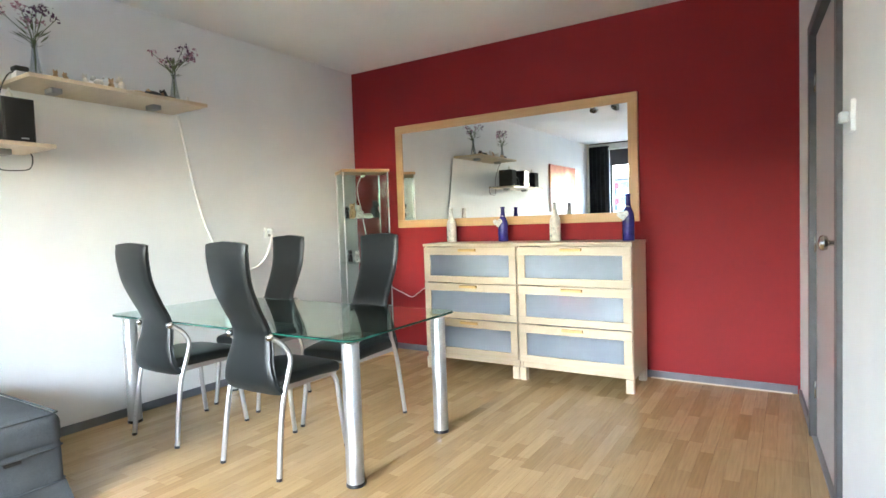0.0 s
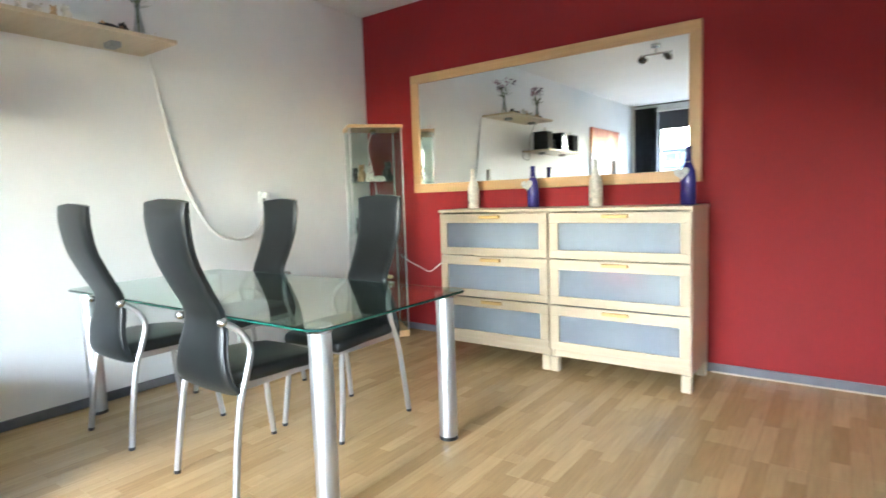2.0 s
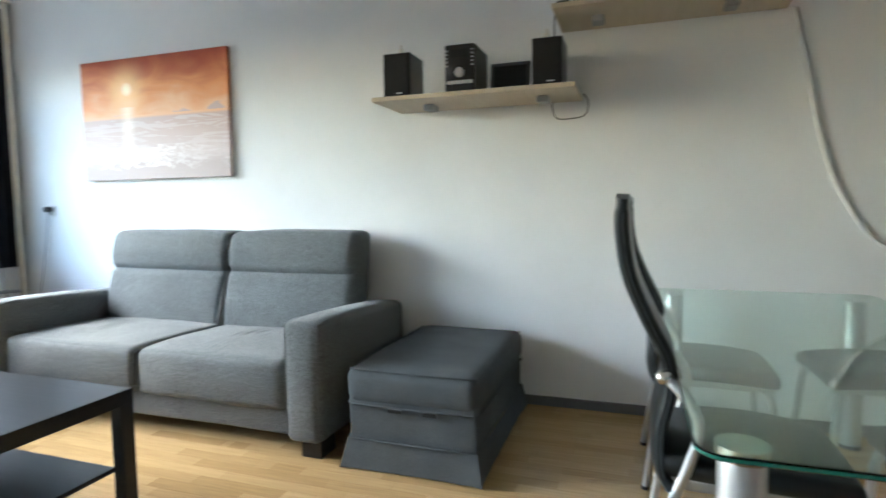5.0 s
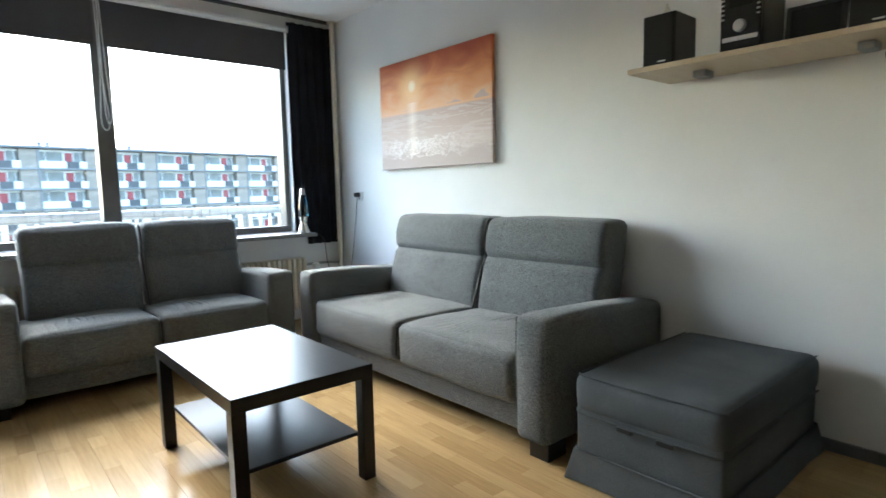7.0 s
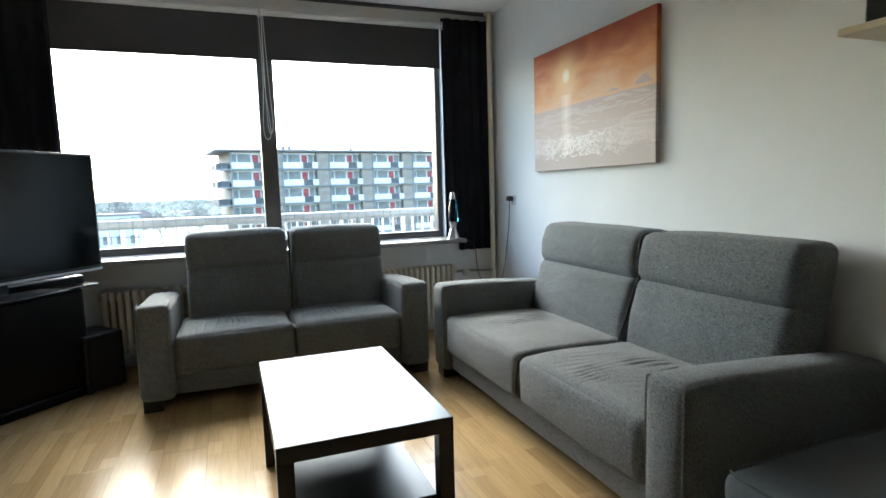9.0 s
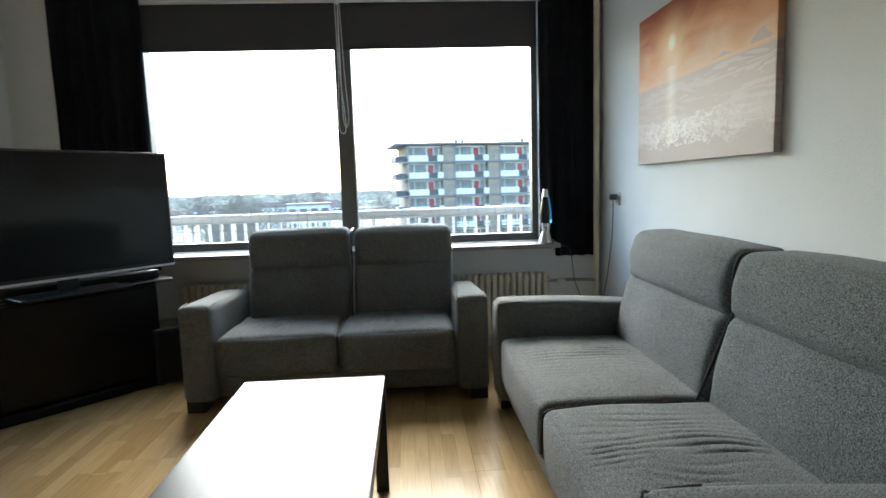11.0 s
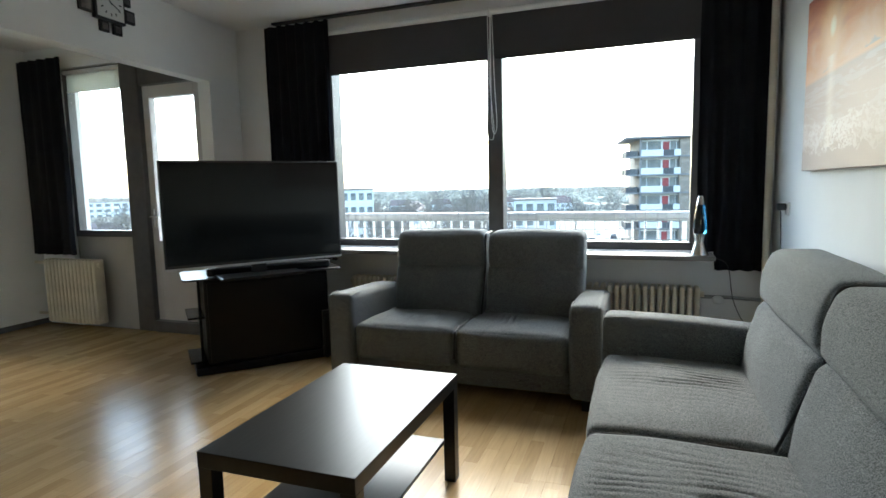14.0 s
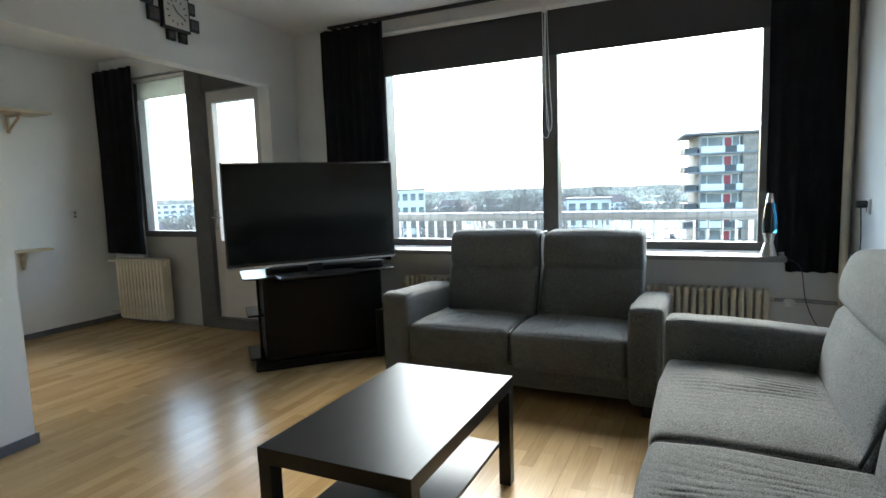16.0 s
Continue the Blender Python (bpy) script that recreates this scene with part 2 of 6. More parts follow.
M_grille = mat("speaker_cloth", (0.012, 0.012, 0.013), 0.9, var=0.2, scale=10, fine=0.4, fine_scale=700)
M_silver = mat("silver_plastic", (0.55, 0.55, 0.56), 0.3, 0.5, var=0.05)
M_white_plastic = mat("white_plastic", (0.75, 0.75, 0.73), 0.35, var=0.04)
M_radiator = mat("cream_radiator_enamel", (0.66, 0.6, 0.47), 0.4, var=0.1, scale=8)
M_curtain = mat("charcoal_curtain_cloth", (0.016, 0.016, 0.02), 0.95, var=0.2, scale=6, fine=0.25, fine_scale=500, spec=0.1)
M_blind = mat("grey_blind_cloth", (0.06, 0.058, 0.062), 0.9, var=0.08, scale=4, fine=0.1, fine_scale=400)
M_sheer = mat("pale_translucent_cloth", (0.62, 0.66, 0.64), 0.8, var=0.05)
M_sheer.node_tree.nodes["Principled BSDF"].inputs["Transmission Weight"].default_value = 0.5
M_sill = mat("stone_sill", (0.22, 0.21, 0.2), 0.36, var=0.15, scale=14)
M_panel = mat("grey_panel_paint", (0.45, 0.43, 0.4), 0.5, var=0.06, scale=4)
M_cream = mat("cream_enamel_pipe", (0.68, 0.62, 0.5), 0.4, var=0.08, scale=10)
M_dark_bracket = mat("grey_bracket_metal", (0.3, 0.3, 0.29), 0.45, 0.3, var=0.1)

# ---- mesh helpers ----


def part(name, bm, material, parent=None, label="", smooth=True):
    """Links a bmesh as one mesh object, under a thing or a part if one is given."""
    me = bpy.data.meshes.new(name)
    bm.normal_update()
    flat = []
    if smooth:
        hard = bm.faces.layers.int.get("hard")
        for e in bm.edges:
            if len(e.link_faces) == 2:
                both = hard is not None and e.link_faces[0][hard] and e.link_faces[1][hard]
                e.smooth = e.calc_face_angle(0.0) < (0.14 if both else 0.66)
        flat = [len(f.verts) > 4 or (hard is not None and f[hard] == 1) for f in bm.faces]
    bm.to_mesh(me)
    bm.free()
    for mm in material if isinstance(material, (list, tuple)) else [material]:
        me.materials.append(mm)
    if smooth:
        me.polygons.foreach_set("use_smooth", [not f for f in flat])
    ob = new(name, me)
    if parent is not None:
        ob.parent = parent
    if label:
        tagged(ob, label)
    return ob


def thing(name, label, category, at=(0, 0, 0), turn=0.0, group="", kind=""):
    ob = new(name)
    ob.matrix_basis = pose(*at, 0, 0, turn)
    return tagged(ob, label, category, group, kind)


def lines(h, r, n, k):
    """Grid lines along one side of a rounded box."""
    r = min(r, h * 0.999)
    ends = [h - r + r * math.sin(math.pi / 2 * i / k) * (1 if i < k else 1) for i in range(k + 1)]
    inner = [-(h - r) + 2 * (h - r) * i / n for i in range(1, n)]
    return [-e for e in reversed(ends)] + inner + ends


def rbox(bm, c, s, r=0.004, n=(1, 1, 1), k=2, bulge=(0, 0, 0), wob=0.0, wob_scale=3.0, shape=None, seed=0.0):
    """A box with rounded edges round c, of size s; bulge swells the middles of its faces, wob makes it uneven."""
    h = [v / 2 for v in s]
    ax = [lines(h[i], min(r, min(h) * 0.98), n[i], k) for i in range(3)]
    rr = min(r, min(h) * 0.98)
    crisp = not (any(bulge) or wob or shape) and rr < 0.02
    hard = (bm.faces.layers.int.get("hard") or bm.faces.layers.int.new("hard")) if crisp else None
    seen = {}

    def vert(p):
        key = tuple(round(v, 6) for v in p)
        if key in seen:
            return seen[key]
        q = [max(-(h[i] - rr), min(h[i] - rr, p[i])) for i in range(3)]
        d = Vector([p[i] - q[i] for i in range(3)])
        v = Vector(q) + (d.normalized() * rr if d.length > 1e-9 else d)
        for i in range(3):
            if bulge[i]:
                a, b2 = (i + 1) % 3, (i + 2) % 3
                w = (1 - (p[a] / h[a]) ** 2) * (1 - (p[b2] / h[b2]) ** 2)
                v[i] += bulge[i] * w * (p[i] / h[i])
        if wob:
            q2 = (v + Vector(c)) * wob_scale + Vector((seed, seed * 1.7, 0))
            v += Vector((noise.noise(q2), noise.noise(q2 + Vector((7, 3, 1))), noise.noise(q2 + Vector((2, 9, 5))))) * wob
        if shape:
            v = Vector(shape(v))
        seen[key] = bm.verts.new(v + Vector(c))
        return seen[key]

    for i in range(3):
        a, b2 = (i + 1) % 3, (i + 2) % 3
        for sgn in (-1, 1):
            for u in range(len(ax[a]) - 1):
                for w in range(len(ax[b2]) - 1):
                    quad = []
                    for du, dw in ((0, 0), (1, 0), (1, 1), (0, 1)):
                        p = [0, 0, 0]
                        p[i], p[a], p[b2] = sgn * h[i], ax[a][u + du], ax[b2][w + dw]
                        quad.append(vert(p))
                    if sgn < 0:
                        quad.reverse()
                    if len(set(quad)) == 4:
                        fc = bm.faces.new(quad)
                        if crisp:
                            fc[hard] = 1
    return bm


def box(x0, x1, y0, y1, z0, z1, r=0.003, **kw):
    return rbox(bmesh.new(), ((x0 + x1) / 2, (y0 + y1) / 2, (z0 + z1) / 2), (abs(x1 - x0), abs(y1 - y0), abs(z1 - z0)), r, **kw)


def plain(bm, x0, x1, y0, y1, z0, z1):
    """A sharp-edged block, for plaster and hidden work."""
    v = [bm.verts.new((x, y, z)) for z in (z0, z1) for x, y in ((x0, y0), (x1, y0), (x1, y1), (x0, y1))]
    for f in ((3, 2, 1, 0), (4, 5, 6, 7), (0, 1, 5, 4), (1, 2, 6, 5), (2, 3, 7, 6), (3, 0, 4, 7)):
        bm.faces.new([v[i] for i in f])
    return bm


def tube(bm, pts, rad, seg=10, cap=True):
    """A round bar along points; rad is one radius or one for each point."""
    pts = [Vector(p) for p in pts]
    rad = rad if isinstance(rad, (list, tuple)) else [rad] * len(pts)
    up = Vector((0, 0, 1)) if abs((pts[1] - pts[0]).normalized().z) < 0.9 else Vector((1, 0, 0))
    rings = []
    for i, p in enumerate(pts):
        d = (pts[min(i + 1, len(pts) - 1)] - pts[max(i - 1, 0)]).normalized()
        u = d.cross(up)
        u = u.normalized() if u.length > 1e-4 else d.orthogonal().normalized()
        up = u.cross(d).normalized()
        rings.append([bm.verts.new(p + (u * math.cos(a) + up * math.sin(a)) * rad[i]) for a in (2 * math.pi * j / seg for j in range(seg))])
    for a, b2 in zip(rings, rings[1:]):
        for j in range(seg):
            bm.faces.new((a[j], a[(j + 1) % seg], b2[(j + 1) % seg], b2[j]))
    if cap:
        bm.faces.new(list(reversed(rings[0])))
        bm.faces.new(rings[-1])
    return bm


def smooth_line(pts, steps=6):
    """Points along a smooth curve through pts."""
    pts = [Vector(p) for p in pts]
    out = []
    for i in range(len(pts) - 1):
        p0, p1, p2, p3 = pts[max(i - 1, 0)], pts[i], pts[i + 1], pts[min(i + 2, len(pts) - 1)]
        for s in range(steps):
            t = s / steps
            out.append(0.5 * ((2 * p1) + (p2 - p0) * t + (2 * p0 - 5 * p1 + 4 * p2 - p3) * t * t + (3 * p1 - p0 - 3 * p2 + p3) * t ** 3))
    return out + [pts[-1]]


def lathe(bm, prof, seg=24, c=(0, 0, 0)):
    """A turned body from (radius, height) pairs round the upright through c."""
    rings = [[bm.verts.new((c[0] + r * math.cos(2 * math.pi * j / seg), c[1] + r * math.sin(2 * math.pi * j / seg), c[2] + z)) for j in range(seg)] for r, z in prof]
    for a, b2 in zip(rings, rings[1:]):
        for j in range(seg):
            bm.faces.new((a[j], a[(j + 1) % seg], b2[(j + 1) % seg], b2[j]))
    bm.faces.new(list(reversed(rings[0])))
    bm.faces.new(rings[-1])
    return bm


def ball(bm, c, r, s=(1, 1, 1), u=10, v=7):
    m = Matrix.LocRotScale(c, None, (r * s[0], r * s[1], r * s[2]))
    bmesh.ops.create_uvsphere(bm, u_segments=u, v_segments=v, radius=1, matrix=m)
    return bm


# ---- the rooms: west wall x = W, red wall y = N, windows y = S, height H ----
W, N, S, H = -3.44, 3.97, -3.0, 2.62
NE, NS, NN = 2.92, -2.75, 0.35
E0, LEAN_E = 0.205, 0.0653


def ex(y):
    """The east wall, which runs a little askew."""
    return E0 + LEAN_E * (N - y)


def structure(name, bm, material, label, category="wall", smooth=False):
    return tagged(part(name, bm, material, None, "", smooth), label, category, kind="structure")


bm = bmesh.new()
plain(bm, W - 0.2, W, S - 0.25, N + 0.2, -0.12, H)
structure("wall_west", bm, M_wall, "long plain white painted wall behind sofa and shelves")
NR = pose(W, N + 0.01, 0, 0, 0, -0.5)  # the red wall, slightly askew, from its west end
bm = bmesh.new()
plain(bm, 0, ex(N) - W + 0.1, 0, 0.2, -0.12, H)
structure("wall_north", bm, M_red, "deep red painted wall behind the drawers and mirror").matrix_basis = NR


def east_block(bm, y0, y1, z0, z1, t0=0.0, t1=0.12):
    """A block of the east wall between two distances along it."""
    v = []
    for z in (z0, z1):
        for y, t in ((y0, t0), (y0, t1), (y1, t1), (y1, t0)):
            v.append(bm.verts.new((ex(y) + t, y, z)))
    for f in ((0, 1, 2, 3), (7, 6, 5, 4), (0, 4, 5, 1), (1, 5, 6, 2), (2, 6, 7, 3), (3, 7, 4, 0)):
        bm.faces.new([v[i] for i in f])
    bmesh.ops.recalc_face_normals(bm, faces=bm.faces)
    return bm


DY0, DY1, DZ = 3.23, 2.24, 2.09
OY0, OY1, OZ = -0.55, -2.62, 2.14
bm = bmesh.new()
east_block(bm, N, DY0, -0.12, H)
east_block(bm, DY0, DY1, DZ, H)
east_block(bm, DY1, OY0, -0.12, H)
east_block(bm, OY0, OY1, OZ, H)
east_block(bm, OY1, S, -0.12, H)
structure("wall_east", bm, M_wall, "white painted wall with a door and a wide opening")

WX0, WX1, WZ0, WZ1 = -3.0, -0.18, 0.785, 2.5
bm = bmesh.new()
plain(bm, W, WX0, S - 0.25, S, -0.12, H)
plain(bm, WX1, ex(S) + 0.12, S - 0.25, S, -0.12, H)
plain(bm, WX0, WX1, S - 0.25, S, -0.12, WZ0)
plain(bm, WX0, WX1, S - 0.25, S, WZ1, H)
structure("wall_south", bm, M_wall, "white painted window wall with radiator below")

NX0, NXM, NX1 = 0.728, 1.63, 2.5
bm = bmesh.new()
plain(bm, ex(S) + 0.12, NX0, NS - 0.2, NS, -0.12, H)
plain(bm, NX1, NE, NS - 0.2, NS, -0.12, H)
plain(bm, NX0, NX1, NS - 0.2, NS, 2.42, H)
plain(bm, ex(S) + 0.12, ex(S) + 0.2, S - 0.25, NS - 0.2, -0.12, H)
structure("wall_nook_south", bm, M_wall, "white painted balcony wall of the side room")
bm = bmesh.new()
plain(bm, NE, NE + 0.2, NS - 0.2, NN + 0.2, -0.12, H)
structure("wall_nook_east", bm, M_wall, "plain white painted end wall of the side room")
bm = bmesh.new()
plain(bm, ex(NN) + 0.12, NE, NN, NN + 0.2, -0.12, H)
structure("wall_nook_north", bm, M_wall, "plain white painted wall of the side room")
bm = bmesh.new()
plain(bm, W - 0.2, NE + 0.2, S - 0.25, N + 0.2, H, H + 0.2)
structure("ceiling", bm, M_ceil, "smooth off-white painted ceiling", "ceiling")
bm = bmesh.new()
plain(bm, W, NE, S - 0.0, N + 0.1, -0.3, -0.012)
structure("floor", bm, M_skirt, "beech laminate floor of the living room", "floor")

# skirting boards
SKH = 0.052
bm = box(W, W + 0.014, S + 0.02, N, 0, SKH, 0.003)
structure("baseboard_west", bm, M_skirt, "grey painted skirting along the white wall", "baseboard")
bm = box(0.014, ex(N) - W - 0.012, -0.014, 0, 0, SKH, 0.003)
structure("baseboard_north", bm, M_skirt, "grey painted skirting along the red wall", "baseboard").matrix_basis = NR
for k, (ya, yb) in enumerate(((N - 0.11, DY0 + 0.06), (DY1 - 0.06, OY0))):
    bm = east_block(bmesh.new(), ya, yb, 0, SKH, -0.014, 0.0)
    structure("baseboard_east_%d" % (k + 1), bm, M_skirt, "grey painted skirting beside the door", "baseboard")
bm = east_block(bmesh.new(), OY0, OY0 - 0.014, 0, SKH + 0.004, -0.014, 0.12)
structure("baseboard_stub", bm, M_skirt, "grey painted skirting round the wall end", "baseboard")
bm = box(NE - 0.014, NE, NS, NN, 0, SKH, 0.003)
structure("baseboard_nook", bm, M_skirt, "dark skirting in the side room", "baseboard")

# ---- windows, doors ----


def frame_bars(parent, bars, material, name="frame_bar"):
    for b in bars:
        part(name, box(*b, 0.004), material, parent)


win = thing("window_1", "wide two-pane window in dark grey frames", "window", (0, S, 0), kind="structure")
frame_bars(win, ((WX0, WX1, -0.14, -0.06, WZ0, WZ0 + 0.055), (WX0, WX1, -0.14, -0.06, WZ1 - 0.06, WZ1), (WX0, WX0 + 0.045, -0.14, -0.06, WZ0 + 0.055, WZ1 - 0.06),
                 (WX1 - 0.045, WX1, -0.14, -0.06, WZ0 + 0.055, WZ1 - 0.06), (-1.665, -1.55, -0.15, -0.03, WZ0 + 0.055, WZ1 - 0.06)), M_grey_paint)
frame_bars(win, ((WX0 + 0.0005, WX0 + 0.015, -0.249, -0.141, WZ0, WZ1), (WX1 - 0.015, WX1 - 0.0005, -0.249, -0.141, WZ0, WZ1)), M_grey_paint, "reveal_lining")
for x0, x1 in ((WX0 + 0.045, -1.665), (-1.55, WX1 - 0.045)):
    p = part("pane", box(x0, x1, -0.104, -0.096, WZ0 + 0.055, WZ1 - 0.06, 0.001, k=1), M_pane, win)
    p.visible_shadow = False
part("window_sill", box(-3.09, -0.13, -0.055, 0.235, WZ0 - 0.035, WZ0 - 0.004, 0.005), M_sill, win, "grey stone sill")

nwin = thing("window_2", "side-room window in a dark grey frame", "window", (0, NS, 0), kind="structure")
frame_bars(nwin, ((NXM + 0.1, NX1, -0.12, -0.04, 0.86, 0.92), (NXM + 0.1, NX1, -0.12, -0.04, 2.36, 2.42), (NX1 - 0.05, NX1, -0.12, -0.04, 0.92, 2.36)), M_grey_paint)
p = part("pane", box(NXM + 0.1, NX1 - 0.05, -0.084, -0.076, 0.92, 2.36, 0.001, k=1), M_pane, nwin)
p.visible_shadow = False
part("wall_panel", box(NXM + 0.1, NX1, -0.12, -0.05, -0.02, 0.86, 0.004), M_panel, nwin, "grey painted panel below the glass")

bdoor = thing("door_2", "glazed white balcony door with a lever handle", "door", (0, NS, 0), kind="structure")
frame_bars(bdoor, ((NX0, NX0 + 0.15, -0.13, 0.0, 0, 2.42), (NXM - 0.1, NXM + 0.1, -0.13, 0.012, 0, 2.42), (NX0 + 0.15, NXM - 0.1, -0.13, 0, 2.2, 2.42), (NX0 + 0.15, NXM - 0.1, -0.14, 0.02, 0, 0.1)), M_grey_paint)
DX0, DX1 = NX0 + 0.157, NXM - 0.107
frame_bars(bdoor, ((DX0, DX0 + 0.07, -0.1, -0.03, 0.105, 2.193), (DX1 - 0.07, DX1, -0.1, -0.03, 0.105, 2.193), (DX0 + 0.07, DX1 - 0.07, -0.1, -0.03, 2.09, 2.193), (DX0 + 0.07, DX1 - 0.07, -0.1, -0.03, 0.105, 0.83)), M_door, "leaf_panel")
p = part("pane", box(DX0 + 0.07, DX1 - 0.07, -0.07, -0.062, 0.83, 2.09, 0.001, k=1), M_pane, bdoor)
p.visible_shadow = False
bm = tube(bmesh.new(), [(DX1 - 0.035, -0.03, 1.05), (DX1 - 0.035, 0.02, 1.05), (DX1 - 0.14, 0.025, 1.05)], 0.009)
hd = part("door_handle", bm, M_chrome, bdoor)
part("plate", box(DX1 - 0.055, DX1 - 0.015, -0.03, -0.022, 0.94, 1.12, 0.003), M_chrome, hd)

# inner door in the east wall
ang = math.degrees(math.atan(LEAN_E))
door = thing("door_1", "closed pale flush door in a dark grey frame", "door", (ex(DY0), DY0, 0), 0, kind="structure")
door.matrix_basis = pose(ex(DY0), DY0, 0, 0, 0, ang)
DW = (DY0 - DY1) / math.cos(math.atan(LEAN_E))
frame_bars(door, ((-0.02, 0.1, -0.055, 0.0, 0, DZ), (-0.02, 0.1, -DW, -DW + 0.055, 0, DZ), (-0.02, 0.1, -DW + 0.055, -0.055, DZ - 0.055, DZ)), M_grey_paint, "door_frame")
part("leaf", box(0.012, 0.052, -DW + 0.058, -0.058, 0.008, DZ - 0.058, 0.003), M_door, door)
bm = lathe(bmesh.new(), [(0.012, 0.0), (0.011, 0.03), (0.012, 0.04), (0.027, 0.046), (0.03, 0.058), (0.024, 0.07), (0.01, 0.074)], 18)
bmesh.ops.transform(bm, matrix=pose(0.012, -DW + 0.12, 1.04, 0, -90, 0), verts=bm.verts)
kn = part("door_knob", bm, M_chrome, door)
part("plate", box(0.004, 0.012, -DW + 0.098, -DW + 0.142, 0.93, 1.13, 0.002), M_chrome, kn)
for z in (0.25, 1.0, 1.8):
    part("hinge", tube(bmesh.new(), [(0.008, -0.056, z - 0.045), (0.008, -0.056, z + 0.045)], 0.008, 8), M_chrome, door)
part("threshold", box(-0.01, 0.1, -DW + 0.055, -0.055, 0, 0.006, 0.002), M_sill, door)

# ---- blinds and curtains ----


def curtain(name, x0, x1, y, z0, z1, waves, amp=0.03, label="", taper=0.0, z_alt=None, x_alt=0.0):
    """A hanging cloth in soft folds, with thickness."""
    ob = thing(name, label, "curtain", (0, 0, 0))
    bm = bmesh.new()
    nx, nz = waves * 10, 14
    grid = []
    for side in (0.0, 0.006):
        rows = []
        for j in range(nz + 1):
            f = j / nz
            row = []
            for i in range(nx + 1):
                u = i / nx
                low = z0 if z_alt is None or (x0 + (x1 - x0) * u) < x_alt else z_alt
                z = z1 + (low - z1) * f
                xx = x0 + (x1 - x0) * u
                mid = x0 if abs(x0) > abs(x1) else x1
                xx = xx + (mid - xx) * taper * math.sin(math.pi * f) * 0.5
                a = amp * (0.55 + 0.6 * f) * (0.8 + 0.4 * noise.noise((u * 5, f * 1.5, x0)))
                yy = y + a * math.sin(u * waves * 2 * math.pi + 0.6 * noise.noise((u * 3, f * 2, 3.3)))
                row.append(bm.verts.new((xx + 0.012 * noise.noise((u * 9, f * 3, 1)), yy - side, z)))
            rows.append(row)
        grid.append(rows)
    for s, rows in enumerate(grid):
        for j in range(nz):
            for i in range(nx):
                q = (rows[j][i], rows[j][i + 1], rows[j + 1][i + 1], rows[j + 1][i])
                bm.faces.new(q if s else q[::-1])
    part("cloth", bm, M_curtain, ob)
    return ob


curtain("curtain", -3.4, -2.985, S + 0.055, 0.67, 2.56, 5, 0.028, "charcoal cloth curtain drawn aside beside the window", z_alt=0.79, x_alt=-3.1)
curtain("curtain", -0.3, 0.3, S + 0.095, 0.68, 2.58, 7, 0.03, "charcoal cloth curtain bunched at the window's end")
curtain("curtain", 2.33, 2.9, NS + 0.1, 0.7, 2.5, 5, 0.035, "charcoal cloth curtain above the small radiator", taper=0.0)
nb = thing("roller_blind", "pale translucent roller blind rolled above the side-room window", "roller blind", (0, NS, 0))
part("roller", tube(bmesh.new(), [(NXM + 0.11, -0.02, 2.385), (NX1 - 0.06, -0.02, 2.385)], 0.02, 12), M_white_plastic, nb)
part("cloth", box(NXM + 0.12, NX1 - 0.07, -0.032, -0.029, 2.215, 2.38, 0.001, k=1), M_sheer, nb, "pale translucent blind cloth")
part("bottom_bar", box(NXM + 0.12, NX1 - 0.07, -0.036, -0.025, 2.202, 2.216, 0.003), M_white_plastic, nb)
part("cord", tube(bmesh.new(), smooth_line([(NXM + 0.13, -0.01, 2.38), (NXM + 0.135, 0.0, 1.9), (NXM + 0.15, 0.0, 1.55), (NXM + 0.17, 0.0, 1.9), (NXM + 0.16, -0.01, 2.38)], 6), 0.0025, 5), M_white_plastic, nb)
rail = thing("curtain_rail", "dark curtain rail above the wide window", "curtain rail", (0, 0, 0))
part("rail", box(W + 0.01, 0.23, S + 0.04, S + 0.09, 2.6, H - 0.003, 0.004), M_blind, rail)
for x0, x1 in ((-3.0, -1.59), (-1.585, -0.2)):
    bl = thing("roller_blind", "grey cloth roller blind half rolled above the pane", "roller blind", (0, 0, 0), group="blinds over the wide window")
    part("roller", tube(bmesh.new(), [(x0, S + 0.025, 2.5), (x1, S + 0.025, 2.5)], 0.022, 14), M_white_plastic, bl, "white metal roller")
    part("cloth", box(x0 + 0.015, x1 - 0.012, S + 0.001, S + 0.004, 2.185, 2.5, 0.001, k=1), M_blind, bl)
    part("bottom_bar", box(x0 + 0.015, x1 - 0.012, S - 0.004, S + 0.008, 2.17, 2.186, 0.003), M_blind, bl)
    for xx in (x0 + 0.004, x1 - 0.004):
        part("bracket", box(xx - 0.004, xx + 0.004, S + 0.001, S + 0.05, 2.47, 2.53, 0.002), M_white_plastic, bl)
chain = thing("blind_chain", "white looped bead cord hanging before the mullion", "blind cord", (0, 0, 0))
bm = tube(bmesh.new(), smooth_line([(-1.6, S + 0.05, 2.5), (-1.595, S + 0.05, 2.0), (-1.62, S + 0.05, 1.66), (-1.60, S + 0.05, 1.59), (-1.57, S + 0.05, 1.66), (-1.585, S + 0.05, 2.0), (-1.58, S + 0.05, 2.5)], 8), 0.0028, 6)
part("cord", bm, M_white_plastic, chain)
bm = tube(bmesh.new(), smooth_line([(-1.61, S + 0.04, 2.5), (-1.625, S + 0.04, 2.0), (-1.64, S + 0.04, 1.7), (-1.615, S + 0.04, 1.64), (-1.60, S + 0.04, 1.8), (-1.6, S + 0.04, 2.5)], 8), 0.0028, 6)
part("cord", bm, M_white_plastic, chain)

# ---- radiators and pipes ----


